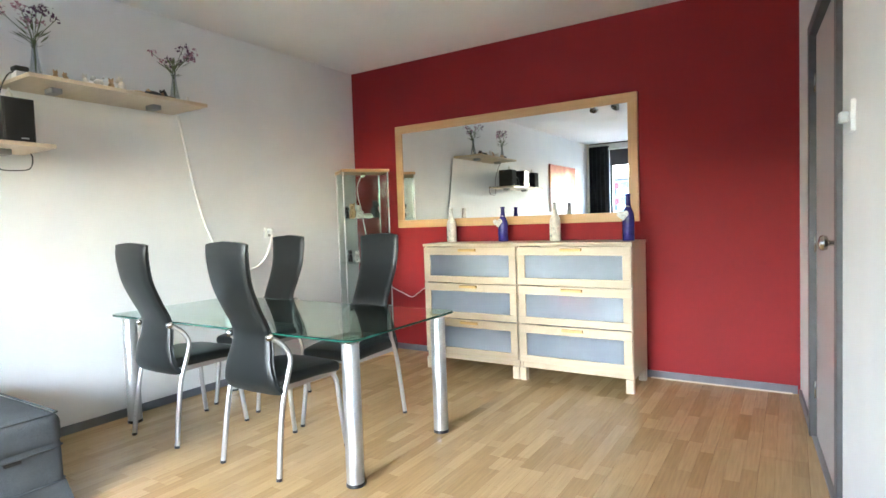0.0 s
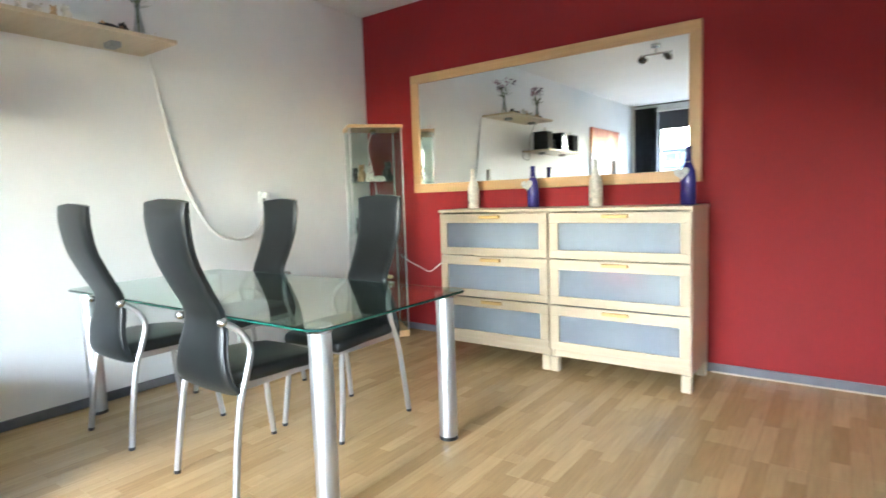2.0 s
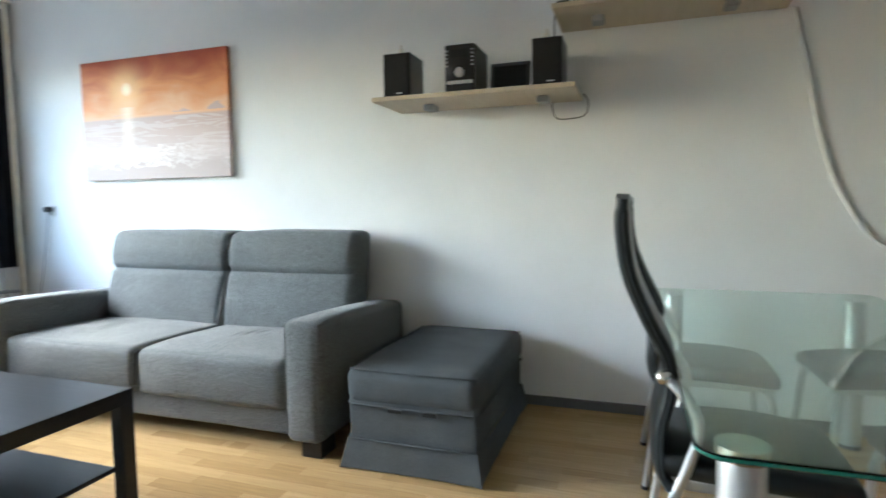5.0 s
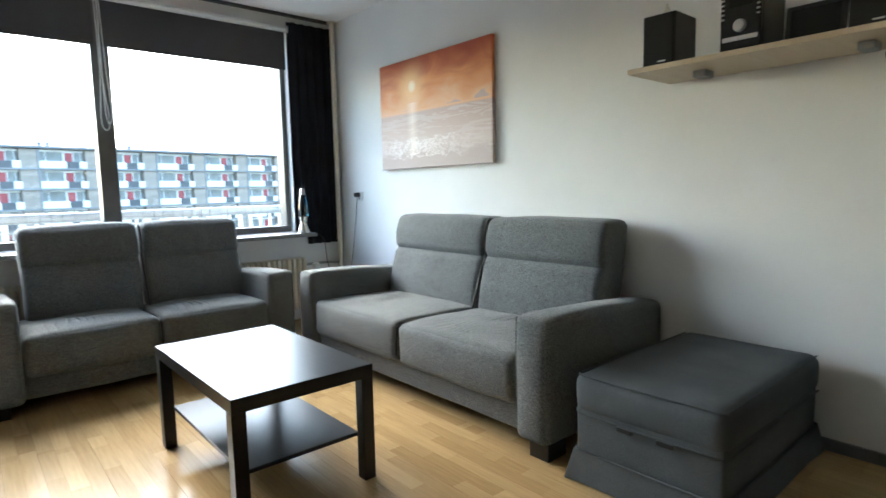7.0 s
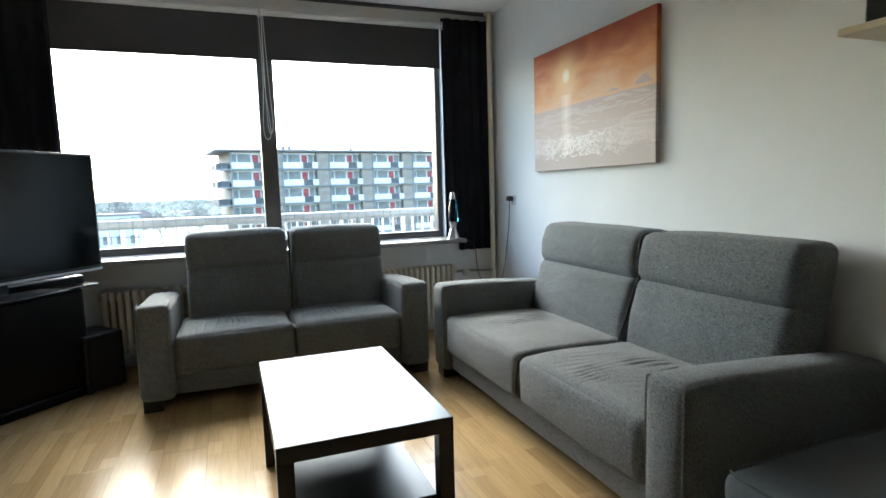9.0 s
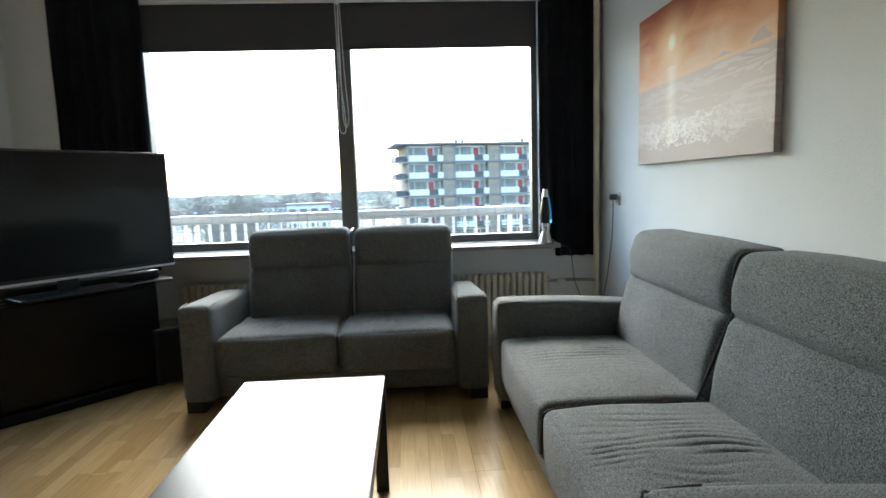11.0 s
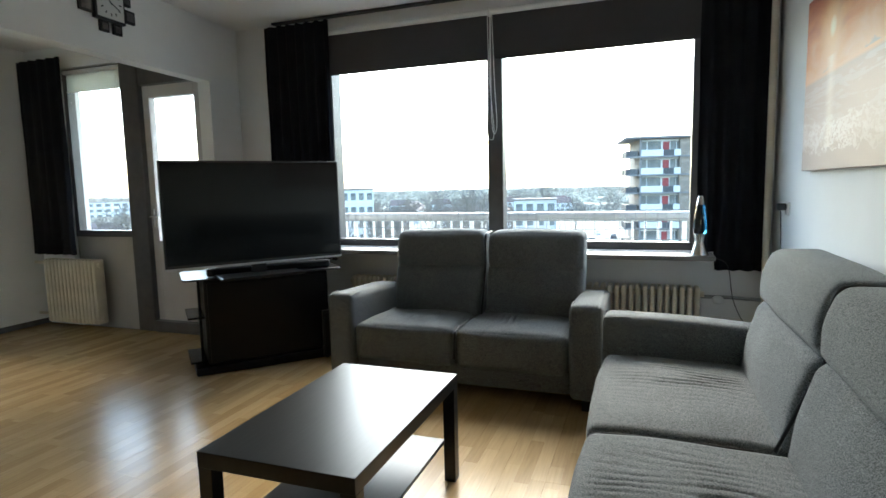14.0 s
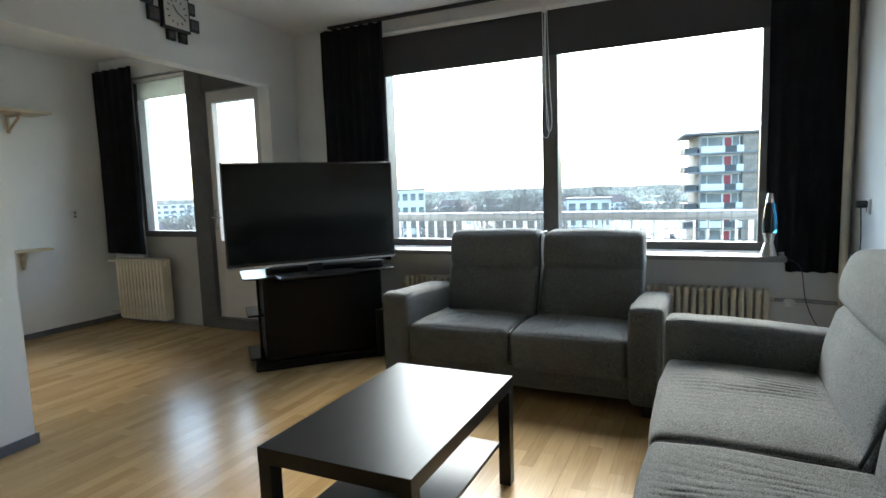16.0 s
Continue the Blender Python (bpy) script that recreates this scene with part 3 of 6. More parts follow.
def radiator(x0, x1, y, z0, z1, ribs, label):
    ob = thing("radiator", label, "radiator", (0, 0, 0))
    w = (x1 - x0) / ribs
    one = None
    for i in range(ribs):
        if one is None:
            one = part("rib", box(-w * 0.36, w * 0.36, y - 0.06, y + 0.05, z0, z1, min(0.012, w * 0.3), n=(1, 1, 1)), M_radiator, ob)
            one.location.x = x0 + w / 2
        else:
            o = one.copy()
            scene.collection.objects.link(o)
            o.location.x = x0 + w * (i + 0.5)
    for z in (z0 + 0.05, z1 - 0.05):
        part("header_pipe", tube(bmesh.new(), [(x0 - 0.02, y, z), (x1 + 0.02, y, z)], 0.02, 12), M_radiator, ob)
    return ob


rad = radiator(-3.02, -0.45, S + 0.11, 0.12, 0.565, 56, "long cream ribbed radiator under the wide window")
part("valve", lathe(bmesh.new(), [(0.02, 0), (0.033, 0.01), (0.033, 0.04), (0.02, 0.05)], 16, (-3.12, S + 0.13, 0.46)), M_white_plastic, rad, "white radiator valve")
part("feed_pipe", tube(bmesh.new(), [(-3.02, S + 0.11, 0.5), (-3.2, S + 0.1, 0.5), (-3.39, S + 0.1, 0.49)], 0.012), M_dark_bracket, rad)
rad2 = radiator(2.05, 2.72, NS + 0.11, 0.06, 0.66, 14, "cream ribbed radiator under the side-room window")
part("feed_pipe", tube(bmesh.new(), [(2.7, NS + 0.1, 0.62), (2.9, NS + 0.1, 0.62)], 0.014), M_cream, rad2)
part("feed_pipe", tube(bmesh.new(), [(2.7, NS + 0.1, 0.12), (2.9, NS + 0.1, 0.12)], 0.014), M_cream, rad2)
pipe = thing("heating_pipe", "cream riser pipe from floor to ceiling in the corner", "pipe", (0, 0, 0))
part("pipe", tube(bmesh.new(), [(-3.39, S + 0.1, 0), (-3.39, S + 0.1, H - 0.02)], 0.021, 14), M_cream, pipe)
part("collar", lathe(bmesh.new(), [(0.04, 0), (0.04, 0.015), (0.024, 0.02)], 16, (-3.39, S + 0.1, H - 0.022)), M_cream, pipe)

# ---- dining table ----
TX0, TX1, TY0, TY1, TZ = -3.36, -1.43, 1.565, 2.45, 0.675
table = thing("dining_table", "glass-topped dining table on round satin metal legs", "table", ((TX0 + TX1) / 2, (TY0 + TY1) / 2, 0))
hx, hy = (TX1 - TX0) / 2, (TY1 - TY0) / 2


def corner_plate(bm, hx, hy, r, z0, z1, e=0.003):
    """A flat plate with round corners and a polished edge."""
    rings = []
    for dz, inset in ((z0, e), (z0 + e, 0), (z1 - e, 0), (z1, e)):
        ring = []
        for cx, cy, a0 in ((1, 1, 0), (-1, 1, 90), (-1, -1, 180), (1, -1, 270)):
            for i in range(7):
                a = radians(a0 + 15 * i)
                ring.append(bm.verts.new((cx * (hx - r) + (r - inset) * math.cos(a), cy * (hy - r) + (r - inset) * math.sin(a), dz)))
        rings.append(ring)
    m = len(rings[0])
    for a, b2 in zip(rings, rings[1:]):
        for j in range(m):
            bm.faces.new((a[j], a[(j + 1) % m], b2[(j + 1) % m], b2[j]))
    bm.faces.new(list(reversed(rings[0])))
    bm.faces.new(rings[-1])
    return bm


top = part("tabletop", corner_plate(bmesh.new(), hx, hy, 0.05, TZ - 0.012, TZ, 0.003), M_table_glass, table, "clear greenish glass top")
top.visible_shadow = False
bm = bmesh.new()
ring = []
for cx, cy, a0 in ((1, 1, 0), (-1, 1, 90), (-1, -1, 180), (1, -1, 270)):
    for i in range(7):
        a = radians(a0 + 15 * i)
        ring.append((cx * (hx - 0.05) + 0.0505 * math.cos(a), cy * (hy - 0.05) + 0.0505 * math.sin(a)))
lo, hi = [bm.verts.new((x, y, TZ - 0.009)) for x, y in ring], [bm.verts.new((x, y, TZ - 0.003)) for x, y in ring]
for i in range(len(ring)):
    j = (i + 1) % len(ring)
    bm.faces.new((lo[i], lo[j], hi[j], hi[i]))
part("polished_edge", bm, M_glass_edge, top, "bright green glass edge")
for sx in (-1, 1):
    for sy in (-1, 1):
        leg = part("leg", lathe(bmesh.new(), [(0.036, 0), (0.04, 0.004), (0.04, TZ - 0.035), (0.038, TZ - 0.03)], 28, (sx * (hx - 0.075), sy * (hy - 0.08), 0)), M_alu, table)
        part("mounting_disc", lathe(bmesh.new(), [(0.03, TZ - 0.03), (0.045, TZ - 0.028), (0.045, TZ - 0.013)], 24, (sx * (hx - 0.075), sy * (hy - 0.08), 0)), M_chrome, leg)
        part("foot", lathe(bmesh.new(), [(0.042, 0), (0.042, 0.012), (0.0405, 0.016)], 24, (sx * (hx - 0.075), sy * (hy - 0.08), 0)), M_black, leg)

# ---- dining chairs ----


def dining_chair():
    """High-backed chair facing +y; the origin lies under the balls of its rear legs."""
    ob = thing("dining_chair", "high-backed black leatherette chair with curved satin legs", "chair", group="chairs round the glass table")
    prof = smooth_line([(0, 0.016, 0.398), (0, -0.008, 0.44), (0, -0.008, 0.53), (0, 0.01, 0.61), (0, 0.008, 0.69), (0, -0.04, 0.79), (0, -0.086, 0.90), (0, -0.104, 1.0), (0, -0.107, 1.06), (0, -0.105, 1.112)], 4)
    bm = bmesh.new()
    rings = []
    for i, p in enumerate(prof):
        f = (p.z - 0.43) / 0.68
        half = (0.13 + 0.062 * max(0, (0.4 - f) / 0.4) ** 1.5 + 0.02 * max(0, (f - 0.45) / 0.55))
        th = 0.02 if f < 0.93 else 0.016
        d = (prof[min(i + 1, len(prof) - 1)] - prof[max(i - 1, 0)]).normalized()
        nrm = Vector((0, d.z, -d.y))
        ring = []
        for j in range(20):
            a = 2 * math.pi * j / 20
            cx, cn = math.cos(a), math.sin(a)
            cx = math.copysign(abs(cx) ** 0.35, cx)
            cn = math.copysign(abs(cn) ** 0.6, cn)
            drop = 0.016 * (cx ** 2) if f > 0.97 else 0.0
            bow = 0.006 * (1 - cx * cx)
            ring.append(bm.verts.new(p + Vector((half * cx, 0, -drop)) + nrm * (th * cn) - nrm * bow))
        rings.append(ring)
    for a, b2 in zip(rings, rings[1:]):
        for j in range(20):
            bm.faces.new((a[j], a[(j + 1) % 20], b2[(j + 1) % 20], b2[j]))
    bm.faces.new(list(reversed(rings[0])))
    bm.faces.new(rings[-1])
    bmesh.ops.recalc_face_normals(bm, faces=bm.faces)
    back = part("backrest", bm, M_leather, ob)
    for sx in (-1, 1):
        edge = [p + Vector((sx * (0.003 + 0.13 + 0.062 * max(0, (0.4 - ((p.z - 0.43) / 0.68)) / 0.4) ** 1.5 + 0.02 * max(0, (((p.z - 0.43) / 0.68) - 0.45) / 0.55)), 0.004, 0)) for p in prof[3:-4]]
        part("piping", tube(bmesh.new(), edge, 0.0035, 6), M_leather, back)

    def seat_shape(v):
        f = (v.y + 0.215) / 0.43
        return (v.x * (0.93 + 0.12 * math.sin(math.pi * min(1, f * 0.95))), v.y, v.z - 0.018 * max(0, f - 0.6) / 0.4 + 0.008 * (1 - (v.x / 0.21) ** 2))

    part("seat", rbox(bmesh.new(), (0, 0.2, 0.447), (0.4, 0.43, 0.055), 0.024, n=(6, 6, 1), k=3, shape=seat_shape), M_leather, ob)
    for sx in (-1, 1):
        part("seat_rail", rbox(bmesh.new(), (sx * 0.176, 0.2, 0.41), (0.016, 0.37, 0.03), 0.006), M_alu, ob)
    part("seat_rail", rbox(bmesh.new(), (0, 0.385, 0.41), (0.36, 0.016, 0.03), 0.006), M_alu, ob)
    for sx in (-1, 1):
        pts = smooth_line([(sx * 0.15, 0.0, 0.655), (sx * 0.177, 0.046, 0.615), (sx * 0.195, 0.072, 0.55), (sx * 0.195, 0.05, 0.46), (sx * 0.197, 0.015, 0.36), (sx * 0.2, -0.012, 0.2), (sx * 0.207, -0.036, 0.012)], 5)
        leg = part("rear_leg", tube(bmesh.new(), pts, 0.0125, 12), M_alu, ob)
        part("ball_end", ball(bmesh.new(), (sx * 0.147, -0.004, 0.657), 0.021, (1, 1, 0.9), 14, 10), M_chrome, leg)
        part("rubber_foot", tube(bmesh.new(), [(sx * 0.207, -0.0375, 0.0), (sx * 0.207, -0.036, 0.014)], 0.0135, 10), M_black, leg)
        pts = smooth_line([(sx * 0.165, 0.36, 0.41), (sx * 0.18, 0.385, 0.36), (sx * 0.19, 0.4, 0.2), (sx * 0.197, 0.425, 0.012)], 5)
        leg = part("front_leg", tube(bmesh.new(), pts, 0.0125, 12), M_alu, ob)
        part("rubber_foot", tube(bmesh.new(), [(sx * 0.197, 0.4255, 0.0), (sx * 0.197, 0.425, 0.014)], 0.0135, 10), M_black, leg)
    return ob


ch = dining_chair()
ch.matrix_basis = pose(-2.855, 1.552, 0, 0, 0, 0)
copy_thing(ch, pose(-2.05, 1.545, 0, 0, 0, -1))
copy_thing(ch, pose(-2.075, 2.49, 0, 0, 0, 180))
copy_thing(ch, pose(-2.94, 2.53, 0, 0, 0, 183))

# ---- chests of drawers ----


def chest(fill):
    """One 80 cm unit of three frosted drawers and what shows in them; origin at its front left foot."""
    ob = thing("chest_of_drawers", "pale birch chest with three frosted-fronted drawers", "chest of drawers", group="chests under the mirror")
    w, d, h = 0.81, 0.4, 1.0
    body = part("body", box(0.0, 0.018, 0.022, d, 0.09, h - 0.02), M_birch_v, ob)
    part("side", box(w - 0.018, w, 0.022, d, 0.09, h - 0.02), M_birch_v, ob)
    part("back", box(0.018, w - 0.018, d - 0.012, d, 0.1, h - 0.02), M_birch, ob)
    part("top", box(-0.004, w + 0.004, -0.004, d, h - 0.02, h, 0.003), M_birch, ob)
    part("plinth", box(0.018, w - 0.018, 0.03, 0.05, 0.09, 0.13), M_birch, ob)
    for x in (0.0, w - 0.05):
        for y in (0.004, d - 0.05):
            part("leg", box(x, x + 0.05, y, y + 0.045, 0, 0.092, 0.003), M_birch_v, ob)
    z = 0.135
    hh = (h - 0.025 - z) / 3
    for k in range(3):
        z0, z1 = z + hh * k + 0.004, z + hh * (k + 1) - 0.004
        dr = part("drawer", box(0.004, w - 0.004, 0.0, 0.02, z0, z0 + 0.05, 0.002), M_birch, ob)
        part("rail", box(0.004, w - 0.004, 0.0, 0.02, z1 - 0.06, z1, 0.002), M_birch, dr)
        for x in (0.004, w - 0.059):
            part("stile", box(x, x + 0.055, 0.0005, 0.0205, z0 + 0.0505, z1 - 0.0605, 0.002), M_birch_v, dr)
        part("front_panel", box(0.0595, w - 0.0595, 0.008, 0.014, z0 + 0.0505, z1 - 0.0605, 0.001), M_frost, dr, "frosted bluish plastic panel")
        part("handle", box(w / 2 - 0.075, w / 2 + 0.075, -0.02, 0.0, z1 - 0.032, z1 - 0.012, 0.004), M_brass_wood, dr, "honey-coloured wooden bar handle")
        part("inner_box", box(0.03, w - 0.03, 0.09, d - 0.03, z0 + 0.01, z1 - 0.05, 0.002), M_drawer_box, dr)
        part("box_bottom", box(0.03, w - 0.03, 0.022, 0.0895, z0 + 0.01, z0 + 0.03, 0.002), M_drawer_box, dr)
        for x0, x1, a, b2, mm in fill[k]:
            part("folded_cloth", rbox(bmesh.new(), ((x0 + x1) / 2, 0.0425, z0 + 0.05 + (a + b2) * 0.085), (x1 - x0, 0.05, (b2 - a) * 0.17), 0.02, n=(4, 1, 2), k=3, bulge=(0.006, 0, 0.006), wob=0.012, wob_scale=9), mm, dr)
    return ob


# from the lowest drawer up: start, end, low, high, cloth
FILL_A = (((0.12, 0.35, 0.0, 0.5, M_blue_cloth), (0.38, 0.46, 0.0, 0.45, M_linen), (0.5, 0.7, 0.0, 0.8, M_blue_cloth)),
          ((0.1, 0.4, 0.0, 0.35, M_linen), (0.42, 0.72, 0.0, 0.7, M_blue_cloth)),
          ((0.1, 0.24, 0.0, 0.6, M_blue_cloth), (0.42, 0.7, 0.0, 0.5, M_linen)))
FILL_B = (((0.1, 0.2, 0.0, 0.6, M_blue_cloth), (0.26, 0.38, 0.0, 0.4, M_linen), (0.45, 0.72, 0.0, 0.75, M_blue_cloth)),
          ((0.1, 0.24, 0.0, 0.9, M_blue_cloth), (0.28, 0.55, 0.45, 0.95, M_red_cloth), (0.28, 0.55, 0.0, 0.42, M_blue_cloth), (0.6, 0.72, 0.0, 0.9, M_linen)),
          ((0.15, 0.38, 0.05, 0.75, M_linen), (0.42, 0.7, 0.0, 0.6, M_blue_cloth)))
chest(FILL_A).matrix_basis = NR @ pose(1.1, -0.475, 0)
chest(FILL_B).matrix_basis = NR @ pose(1.918, -0.475, 0)

# ---- mirror ----
mir = thing("wall_mirror", "wide mirror in a flat beech frame on the red wall", "mirror", (0, 0, 0))
mir.matrix_basis = NR @ pose(1.6, 0, 0)
mw, mz0, mz1, fw = 2.15, 1.13, 2.05, 0.068
part("mirror_glass", box(-mw / 2 + fw - 0.006, mw / 2 - fw + 0.006, -0.022, -0.016, mz0 + fw - 0.006, mz1 - fw + 0.006, 0.0005, k=1), M_mirror, mir)
part("frame_bar", box(-mw / 2, mw / 2, -0.034, -0.001, mz0, mz0 + fw, 0.003), M_beech, mir)
part("frame_bar", box(-mw / 2, mw / 2, -0.034, -0.001, mz1 - fw, mz1, 0.003), M_beech, mir)
for sx in (-1, 1):
    part("frame_bar", box(sx * mw / 2, sx * (mw / 2 - fw), -0.0335, -0.001, mz0 + fw, mz1 - fw, 0.003), M_beech_v, mir)

# ---- sofas ----


def sofa(length, arm, depth=0.93, seat_h=0.41, arm_h=0.6, back_h=0.95, label="", seed=1.0, shift=0.0, back_shift=0.0):
    """A two-cushion sofa facing +x, from y = 0 to y = length; its back lies at x = 0."""
    ob = thing("sofa", label, "sofa")
    inner = length - 2 * arm
    part("base", rbox(bmesh.new(), (depth / 2 + 0.0, length / 2, 0.17), (depth - 0.08, inner + 0.02, 0.2), 0.02, n=(4, 10, 2), wob=0.006), M_sofa, ob)
    part("piping", tube(bmesh.new(), [(depth - 0.035, arm, 0.205), (depth - 0.035, length - arm, 0.205)], 0.006, 8), M_sofa, ob)
    for y0 in (0, length - arm):
        def arm_shape(v):
            f = (v.x + depth / 2) / depth
            return (v.x, v.y, v.z - (0.05 * max(0, 1 - f) ** 1.5 if v.z > 0 else 0))
        a = part("armrest", rbox(bmesh.new(), (depth / 2 + 0.01, y0 + arm / 2, 0.06 + (arm_h - 0.06) / 2), (depth, arm, arm_h - 0.06), 0.038, n=(10, 3, 8), k=4, bulge=(0.01, 0.006, 0.008), wob=0.006, shape=arm_shape, seed=seed), M_sofa, ob)
        for yy in (y0 + 0.012, y0 + arm - 0.012):
            part("seam", tube(bmesh.new(), smooth_line([(depth + 0.0, yy, 0.1), (depth + 0.004, yy, arm_h - 0.06), (depth - 0.02, yy, arm_h - 0.012), (depth - 0.12, yy, arm_h - 0.004)], 5), 0.0035, 6), M_sofa, a)
    half = inner / 2
    for k in range(2):
        ya, yb = (arm, arm + half + shift) if k == 0 else (arm + half + shift, length - arm)
        yc, wide = (ya + yb) / 2, yb - ya
        yk, wk = yc + back_shift, wide - back_shift * 0.4

        def seat_shape(v, s=seed + k):
            crease = 0.0
            if v.z > 0.02:
                near = max(0, 1 - abs(v.y + 0.06) / (wide * 0.42)) * max(0, 1 - ((v.x - 0.02) / 0.34) ** 2)
                wave = math.sin(v.y * 150 + v.x * 10 + 7 * noise.noise((v.x * 4, v.y * 5, s)))
                crease = -0.0105 * near * max(0, wave) ** 3 * max(0, 0.5 + 1.2 * noise.noise((v.y * 7, v.x * 5, s)))
            return (v.x, v.y, v.z + crease - 0.012 * min(1, max(0, 0.3 - v.x * 2)))
        part("seat_cushion", rbox(bmesh.new(), (0.2 + (depth - 0.2) / 2 + 0.005, yc, seat_h - 0.105), (depth - 0.2, wide - 0.014, 0.23), 0.04, n=(28, 120, 3), k=4, bulge=(0.02, 0.0, 0.02), wob=0.008, wob_scale=4, shape=seat_shape, seed=seed + 3 * k), M_sofa, ob)

        def back_shape(v, s=seed + k):
            f = (v.z + 0.29) / 0.58
            groove = -0.024 * math.exp(-((f - 0.6) / 0.028) ** 2) if v.x > 0.03 else 0.0
            swell = 0.016 * math.exp(-((f - 0.3) / 0.2) ** 2) + 0.018 * math.exp(-((f - 0.8) / 0.13) ** 2) if v.x > 0.03 else 0
            return (v.x + 0.115 * max(0, 1 - f) ** 1.2 + groove + swell, v.y, v.z)
        part("back_cushion", rbox(bmesh.new(), (0.115, yk, back_h - 0.29), (0.22, wk - 0.014, 0.58), 0.045, n=(2, 14, 34), k=4, bulge=(0.012, 0.0, 0.012), wob=0.008, shape=back_shape, seed=seed + 5 * k), M_sofa, ob)
    mid = length / 2 + shift
    welt = [(depth + 0.004, mid, 0.24), (depth - 0.006, mid, seat_h - 0.06), (depth - 0.06, mid, seat_h - 0.008), (0.42, mid, seat_h - 0.008)]
    part("welt", tube(bmesh.new(), smooth_line(welt, 5), 0.0065, 8), M_black, ob, "black cord along the cushion joint")
    mid += back_shift
    welt = [(0.36, mid, seat_h), (0.325, mid, 0.5), (0.27, mid, 0.64), (0.232, mid, 0.735), (0.238, mid, 0.83), (0.222, mid, 0.915), (0.18, mid, back_h - 0.012), (0.06, mid, back_h - 0.01)]
    part("welt", tube(bmesh.new(), smooth_line(welt, 5), 0.0065, 8), M_black, ob, "black cord along the cushion joint")
    for x in (0.08, depth - 0.07):
        for y in (0.06, length - 0.06):
            part("foot", box(x - 0.06, x + 0.06, y - 0.05, y + 0.05, 0, 0.075, 0.004), M_black_wood, ob, "black wooden block foot")
    return ob


s1 = sofa(2.13, 0.18, 0.93, label="long grey woven two-cushion sofa against the white wall", seed=1.0, shift=0.035)
s1.matrix_basis = pose(W + 0.025, -1.92, 0)
s2 = sofa(1.69, 0.18, 0.8, label="short grey woven two-cushion sofa below the window", seed=11.0, back_shift=0.045)
s2.matrix_basis = pose(-0.77, -2.76, 0, 0, 0, 90)

# ---- footstool ----
ott = thing("footstool", "slate-grey cotton covered footstool with pleated skirt", "footstool", ((-3.39 - 2.47) / 2, 0.62, 0))
ow, od = 0.92, 0.57
part("cushion", rbox(bmesh.new(), (0, 0, 0.345), (ow, od, 0.15), 0.045, n=(14, 12, 2), k=4, bulge=(0.004, 0.004, 0.012), wob=0.008), M_ott, ott)
part("body", rbox(bmesh.new(), (0, 0, 0.205), (ow - 0.02, od - 0.02, 0.2), 0.015, n=(8, 8, 3), wob=0.006), M_ott, ott)
bm = bmesh.new()
rows = []
per = [(ow / 2, -od / 2), (ow / 2, od / 2), (-ow / 2, od / 2), (-ow / 2, -od / 2)]
for j in range(6):
    f = j / 5
    row = []
    for k in range(4):
        (xa, ya), (xb, yb) = per[k], per[(k + 1) % 4]
        for i in range(26):
            u = i / 26
            px, py = xa + (xb - xa) * u, ya + (yb - ya) * u
            fl = 1.0 - 0.012 + (0.035 * f + 0.02 * f * math.sin(u * 24 + k) * noise.noise((u * 4, k, 2)) + 0.03 * f * (abs(u - 0.5) * 2) ** 6)
            row.append(bm.verts.new((px * fl, py * fl * (1 + 0.02 * f), 0.125 - 0.12 * f)))
    rows.append(row)
m = len(rows[0])
for a, b2 in zip(rows, rows[1:]):
    for j in range(m):
        bm.faces.new((a[j], b2[j], b2[(j + 1) % m], a[(j + 1) % m]))
part("skirt", bm, M_ott, ott, "gathered cloth skirt")
for z, g in ((0.272, 0.0), (0.415, -0.012), (0.126, 0.002)):
    ring = [(ow / 2 + g - 0.004, -od / 2 - g + 0.03, z), (ow / 2 + g, 0, z), (ow / 2 + g - 0.004, od / 2 + g - 0.03, z), (ow / 2 - 0.03, od / 2 + g, z), (0, od / 2 + g, z), (-ow / 2 + 0.03, od / 2 + g, z)]
    part("piping", tube(bmesh.new(), ring, 0.004, 6), M_ott, ott)
    ring = [(ow / 2 + g - 0.004, -od / 2 - g + 0.03, z), (ow / 2 - 0.03, -od / 2 - g, z), (-ow / 2 + 0.03, -od / 2 - g, z)]
    part("piping", tube(bmesh.new(), ring, 0.004, 6), M_ott, ott)
for yy in (-0.06, 0.09):
    part("strap", box(ow / 2 - 0.004, ow / 2 + 0.012, yy - 0.03, yy + 0.03, 0.255, 0.272, 0.003), M_black, ott, "black loop strap")

# ---- coffee table ----
ct = thing("coffee_table", "low black-brown table with a lower shelf", "coffee table", (-1.645, -0.65, 0))
part("tabletop", box(-0.275, 0.275, -0.452, 0.452, 0.41, 0.462, 0.002), M_black_wood, ct)
part("shelf", box(-0.23, 0.23, -0.405, 0.405, 0.17, 0.186, 0.002), M_black_wood, ct)
for sx in (-1, 1):
    for sy in (-1, 1):
        part("leg", box(sx * 0.275, sx * 0.225, sy * 0.45, sy * 0.4, 0, 0.41, 0.002), M_black_wood, ct)

